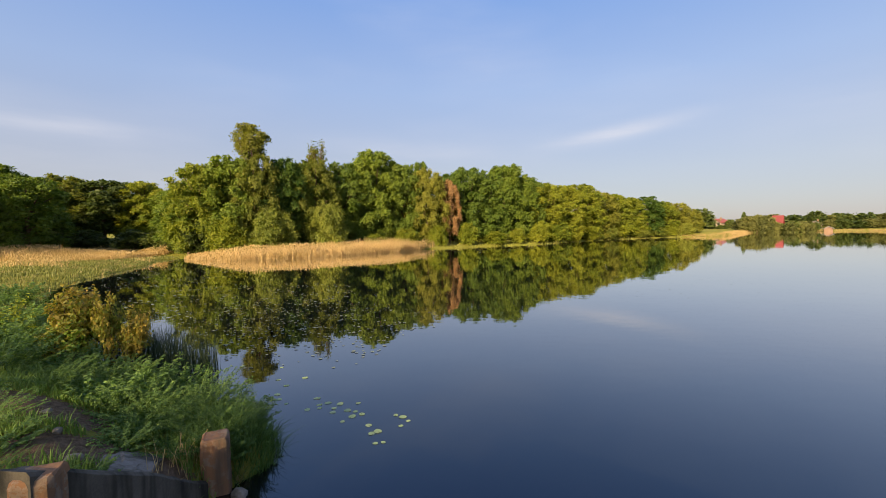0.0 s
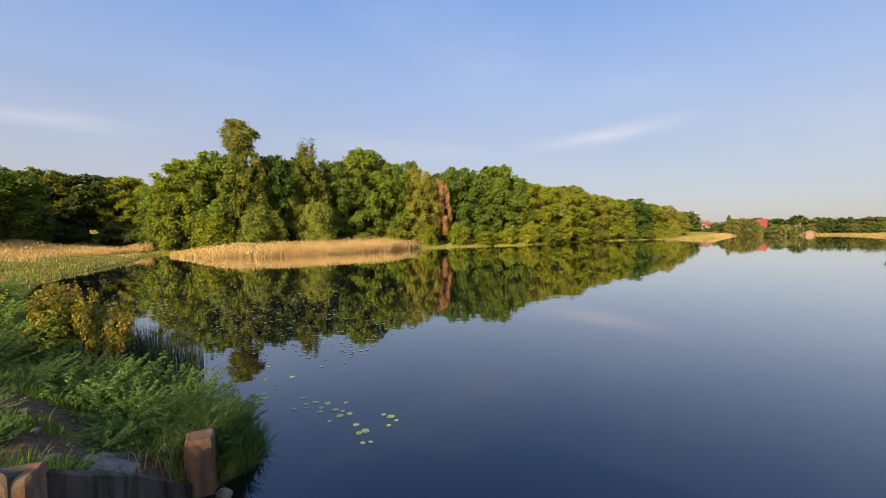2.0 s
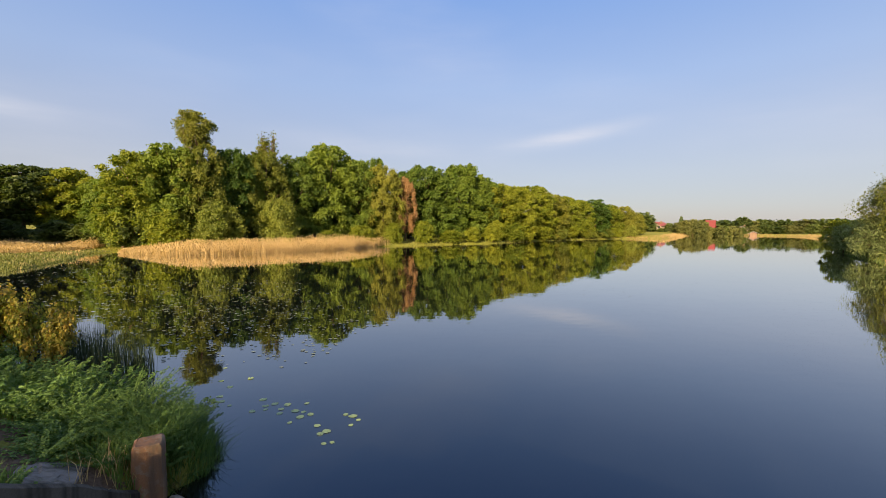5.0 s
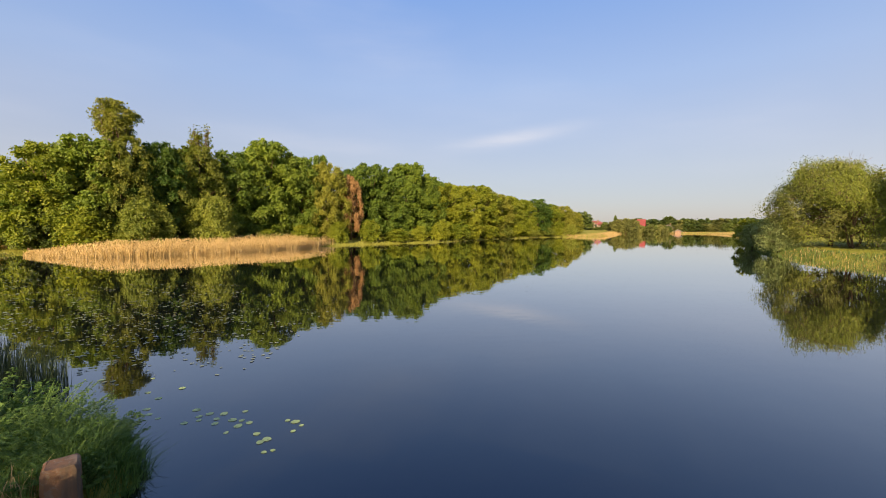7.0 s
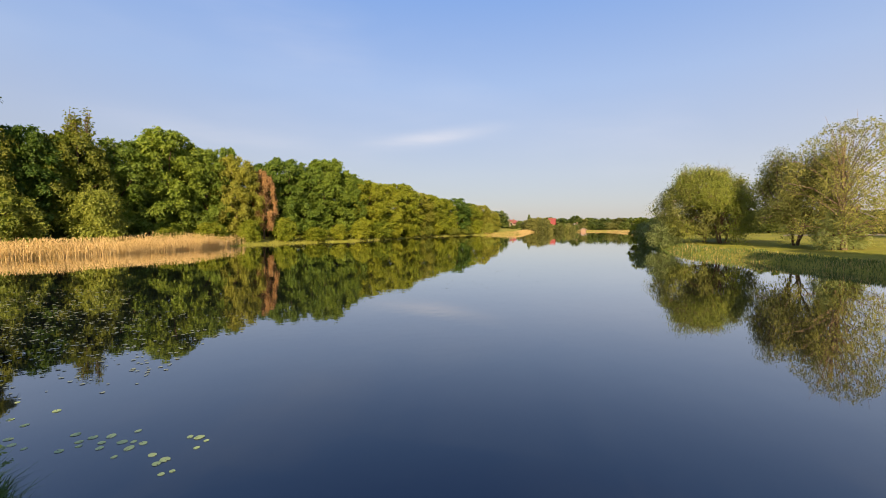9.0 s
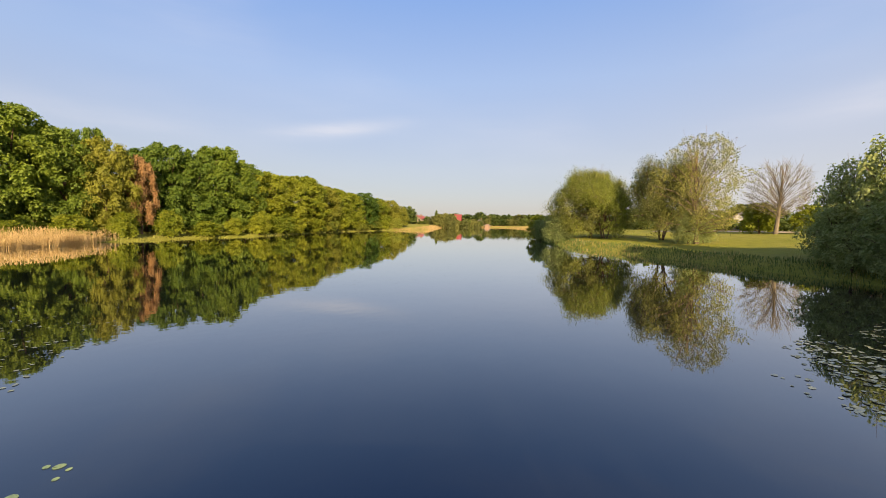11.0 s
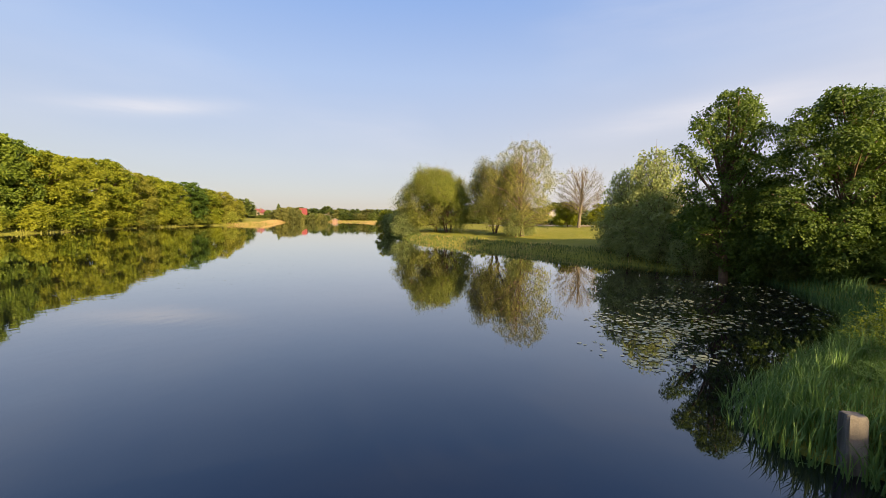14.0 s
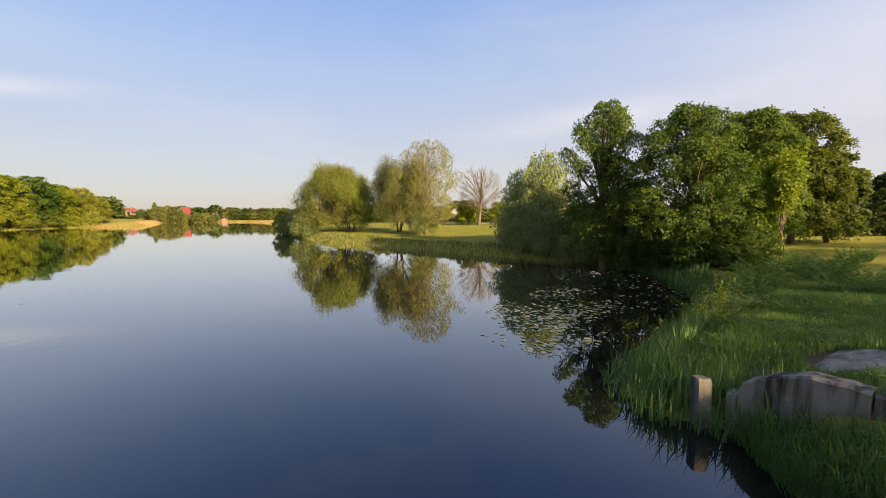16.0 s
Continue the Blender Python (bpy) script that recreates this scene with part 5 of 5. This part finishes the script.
sap = limb_tree("maple_sapling", 91, "maple sapling with orange-tinged young leaves", "sapling_leaf", 1.6, 0.44, stems=3, depth=3, per=5, size=0.08, spray=0.06, spread=0.85, lift=0.12, slim=0.85, lean=0.15, trunk=0.42, girth=0.010, kids=(3, 4), category="sapling")
plant({"s": sap}, [(-7.4, 8.25, 2.0, 0.46, "s"), (-6.75, 8.35, 1.8, 0.30, "s"), (-6.4, 8.4, 1.5, 0.28, "s"), (-7.2, 7.9, 1.4, 0.40, "s")], "saplings on the near bank", (1.6, 0.44))
grey = weed("tall_weed", 93, "tall grey-green weed standing by the cove", "silver_leaf", 1.3, 0.35, 30, 44, 0.06, 0.35, 0.3)
plant({"s": grey}, [(12.3, -3.35, 1.45, 0.42, "s"), (13.1, -3.8, 1.3, 0.45, "s"), (11.7, -3.1, 1.15, 0.36, "s"), (13.9, -4.3, 1.2, 0.45, "s"), (11.1, -2.75, 0.95, 0.3, "s")], "grey-green weeds by the cove", (1.3, 0.35))
yel = weed("tall_weed", 92, "tall weed with yellow flowering tops", "yellow_leaf", 1.3, 0.35, 22, 40, 0.07, 0.5, 0.3)
plant({"s": yel}, [(12.6, -3.3, 1.75, 0.42, "s"), (12.0, -3.0, 1.35, 0.36, "s"), (11.5, -2.9, 1.1, 0.3, "s"), (-10.4, 9.7, 1.8, 0.5, "s"), (-9.6, 9.3, 1.5, 0.4, "s")], "yellow-topped weeds", (1.3, 0.35))


# ---- the sluice ----
def wing_wall(name, a, b, tops, mat, label, thick=0.32):
    """A concrete wing wall from a to b; tops: share of the way and height of its top."""
    rng = random.Random(8)
    bm = bmesh.new()
    d = (Vector(b) - Vector(a))
    nrm = Vector((d.y, -d.x)).normalized()
    mid = (Vector(a) + Vector(b)) / 2
    if shore_dist(np.array([mid.x + nrm.x * 0.3]), np.array([mid.y + nrm.y * 0.3]))[0] < 0:
        nrm = -nrm
    rows = []
    for i in range(25):
        f = i / 24
        p = Vector(a) + d * f
        z = float(np.interp(f, [t for t, _ in tops], [h for _, h in tops])) + rng.uniform(-0.008, 0.008)
        o = rng.uniform(-0.006, 0.006)
        q0, q1 = p - nrm * (0.02 + o), p + nrm * thick
        rows.append([bm.verts.new((q0.x, q0.y, -0.8)), bm.verts.new((q0.x, q0.y, z - 0.03)), bm.verts.new((q0.x + nrm.x * 0.03, q0.y + nrm.y * 0.03, z)), bm.verts.new((q1.x, q1.y, z - 0.01)), bm.verts.new((q1.x, q1.y, -0.8))])
    for r0, r1 in zip(rows, rows[1:]):
        for k in range(4):
            bm.faces.new((r0[k], r0[k + 1], r1[k + 1], r1[k]))
    bm.faces.new(rows[0])
    bm.faces.new(rows[-1][::-1])
    bmesh.ops.recalc_face_normals(bm, faces=bm.faces)
    tagged(part(name, bm, mat), label, "wall", kind="structure")


wing_wall("wall_west", WING_L[0], (-2.68, 4.5), [(0, 1.34), (0.15, 1.22), (0.35, 1.0), (0.6, 0.74), (0.9, 0.34), (1, 0.25)], "wall_dark", "stained concrete wing wall sloping into the lake")
wing_wall("wall_east", (6.10, -3.17), (6.90, -1.98), [(0, 1.04), (0.36, 1.06), (0.40, 1.06), (0.66, 0.92), (0.87, 0.76), (0.90, 0.58), (1, 0.55)], "wall_grey", "stained concrete wing wall beside the sluice")
wing_wall("wall_east", (5.62, -3.88), (6.085, -3.19), [(0, 1.0), (1, 1.03)], "wall_dark", "dark end panel of the wing wall")


def post(x, y, top, size, turn, mat, label, tip=(0, 0)):
    """A square concrete post with worn, chamfered edges."""
    bm = bmesh.new()
    h = size / 2
    rng = random.Random(int(x * 100))
    rings = []
    for z, k in ((-0.9, 1.0), (0.0, 1.0), (top * 0.35, 0.99), (top * 0.7, 1.0), (top - 0.05, 0.97), (top - 0.012, 0.9), (top, 0.78)):
        ring = []
        for sx, sy in ((-1, -0.8), (-0.8, -1), (0, -1.01), (0.8, -1), (1, -0.8), (1.01, 0), (1, 0.8), (0.8, 1), (0, 1.01), (-0.8, 1), (-1, 0.8), (-1.01, 0)):
            ring.append(bm.verts.new((sx * h * k + rng.uniform(-0.006, 0.006), sy * h * k + rng.uniform(-0.006, 0.006), z + rng.uniform(-0.008, 0.008) * (z > 0))))
        rings.append(ring)
    for r0, r1 in zip(rings, rings[1:]):
        for i in range(12):
            j = (i + 1) % 12
            bm.faces.new((r0[i], r0[j], r1[j], r1[i]))
    bm.faces.new(rings[-1])
    ob = part("concrete_post", bm, mat)
    ob.matrix_basis = pose(x, y, 0, tip[0], tip[1], turn)
    tagged(ob, label, "post", "posts of the sluice")


post(-2.68, 4.72, 0.66, 0.30, 25, "post_rust", "rusty-brown weathered concrete post at the water")
post(-3.0, 2.98, 1.27, 0.27, 20, "post_rust", "rust-stained concrete post ending the wing wall")
post(6.90, -1.68, 0.70, 0.22, 15, "post_grey", "grey weathered concrete post standing in the water", (0, 5))


def slab(x, y, w, d, turn, seed):
    """A worn slab lying in the turf, following the slope."""
    rng = random.Random(seed)
    bm = bmesh.new()
    n, rings = 14, []
    jag = [rng.uniform(0.7, 1.15) for _ in range(n)]
    c, s = math.cos(radians(turn)), math.sin(radians(turn))
    for k, drop in ((1.0, -0.15), (1.0, 0.0), (0.97, 0.02), (0.6, 0.03), (0.3, 0.025)):
        ring = []
        for i in range(n):
            a = 2 * math.pi * i / n
            ca, sa = math.cos(a), math.sin(a)
            px, py = w / 2 * k * jag[i] * math.copysign(abs(ca) ** 0.5, ca), d / 2 * k * jag[i] * math.copysign(abs(sa) ** 0.5, sa)
            qx, qy = x + px * c - py * s, y + px * s + py * c
            ring.append(bm.verts.new((qx, qy, gz(qx, qy) + drop + rng.uniform(-0.018, 0.018))))
        rings.append(ring)
    for a, b in zip(rings, rings[1:]):
        for i in range(n):
            j = (i + 1) % n
            bm.faces.new((a[i], a[j], b[j], b[i]))
    bm.faces.new(rings[-1])
    tagged(part("stone_slab", bm, "slab"), "flat weathered concrete slab sunk in the bank", "slab", "slabs on the bank")


for i, q in enumerate([(7.75, -3.85, 1.4, 1.0, -35), (8.9, -4.75, 0.9, 0.6, -20), (9.75, -4.65, 0.7, 0.4, 10), (11.2, -5.7, 0.8, 0.4, 30), (-3.25, 4.15, 1.0, 0.55, -65), (-4.75, 3.75, 0.5, 0.35, 10), (-5.6, 4.2, 0.8, 0.5, 30)]):
    slab(*q, i)

# the deck edge under the camera
bm = bmesh.new()
box(bm, -3.7, 4.2, -0.4, 0.0, -1.0, 1.40)
box(bm, -2.3, 1.3, -0.395, -0.005, 1.39, 1.80)
deck = part("wall_sluice", bm, "wall_grey")
mid = (np.array(WING_L[0]) + np.array((4.4, -2.68))) / 2
deck.matrix_basis = pose(mid[0], mid[1], 0, 0, 0, -36.9)
tagged(deck, "plain concrete head wall of the sluice", "wall", kind="structure")


# a pale road beyond the lawn
bm = bmesh.new()
prev = None
for i in range(31):
    y = 2 + i * 1.2
    x = 76.5 + 0.004 * (y - 20) ** 2
    row = [bm.verts.new((x + o, y, gz(x + o, y) + h)) for o, h in ((-1.3, -0.1), (-1.25, 0.07), (0.0, 0.1), (1.25, 0.07), (1.3, -0.1))]
    if prev:
        for k in range(4):
            bm.faces.new((prev[k], prev[k + 1], row[k + 1], row[k]))
    prev = row
tagged(part("road", bm, "path"), "pale gravel road along the far edge of the lawn", "road", kind="structure")


def stone(x, y, size, seed):
    rng = random.Random(seed)
    bm = bmesh.new()
    bmesh.ops.create_icosphere(bm, subdivisions=2, radius=size)
    for v in bm.verts:
        v.co = Vector((v.co.x * 1.2, v.co.y * 0.9, v.co.z * 0.7)) * rng.uniform(0.82, 1.12)
    ob = part("stone", bm, "slab")
    ob.matrix_basis = pose(x, y, max(gz(x, y), -0.02) + size * 0.25, 0, 0, rng.uniform(0, 360))
    tagged(ob, "pale rough stone lying by the water", "stone", "loose stones on the bank")


for i, (x, y, size) in enumerate([(-2.38, 4.62, 0.10), (-3.6, 3.9, 0.07), (-4.3, 4.5, 0.06), (-4.9, 5.0, 0.05), (7.6, -2.6, 0.06), (8.3, -3.2, 0.05), (7.2, -2.3, 0.05), (9.8, -4.3, 0.07), (8.5, -3.35, 0.06), (8.8, -4.1, 0.08), (9.3, -4.9, 0.07), (8.2, -3.2, 0.04), (10.3, -4.9, 0.06), (7.1, -3.1, 0.05), (10.9, -5.3, 0.08), (8.05, -4.75, 0.07)]):
    stone(x, y, size, i)

s = Soup()
k = 60
base = np.stack([rng.uniform(-3.1, -2.75, k), rng.uniform(4.1, 4.75, k), np.zeros(k)], 1)
base[:, 2] = np.maximum(ground_z(base[:, 0], base[:, 1]), 0.0)
blades(s, base, rng.uniform(0.15, 0.4, k), np.full(k, 0.008), np.full(k, 1.1), rng, 0.6)
stuff("dry_stalks", s, "reed", "bleached dry stalks hanging over the wing wall", "dry grass")

# the plan at its true size
for ob in scene.objects:
    if ob.parent is None and ob.type in ("MESH", "EMPTY"):
        ob.matrix_basis = Matrix.Scale(UNIT, 4) @ ob.matrix_basis
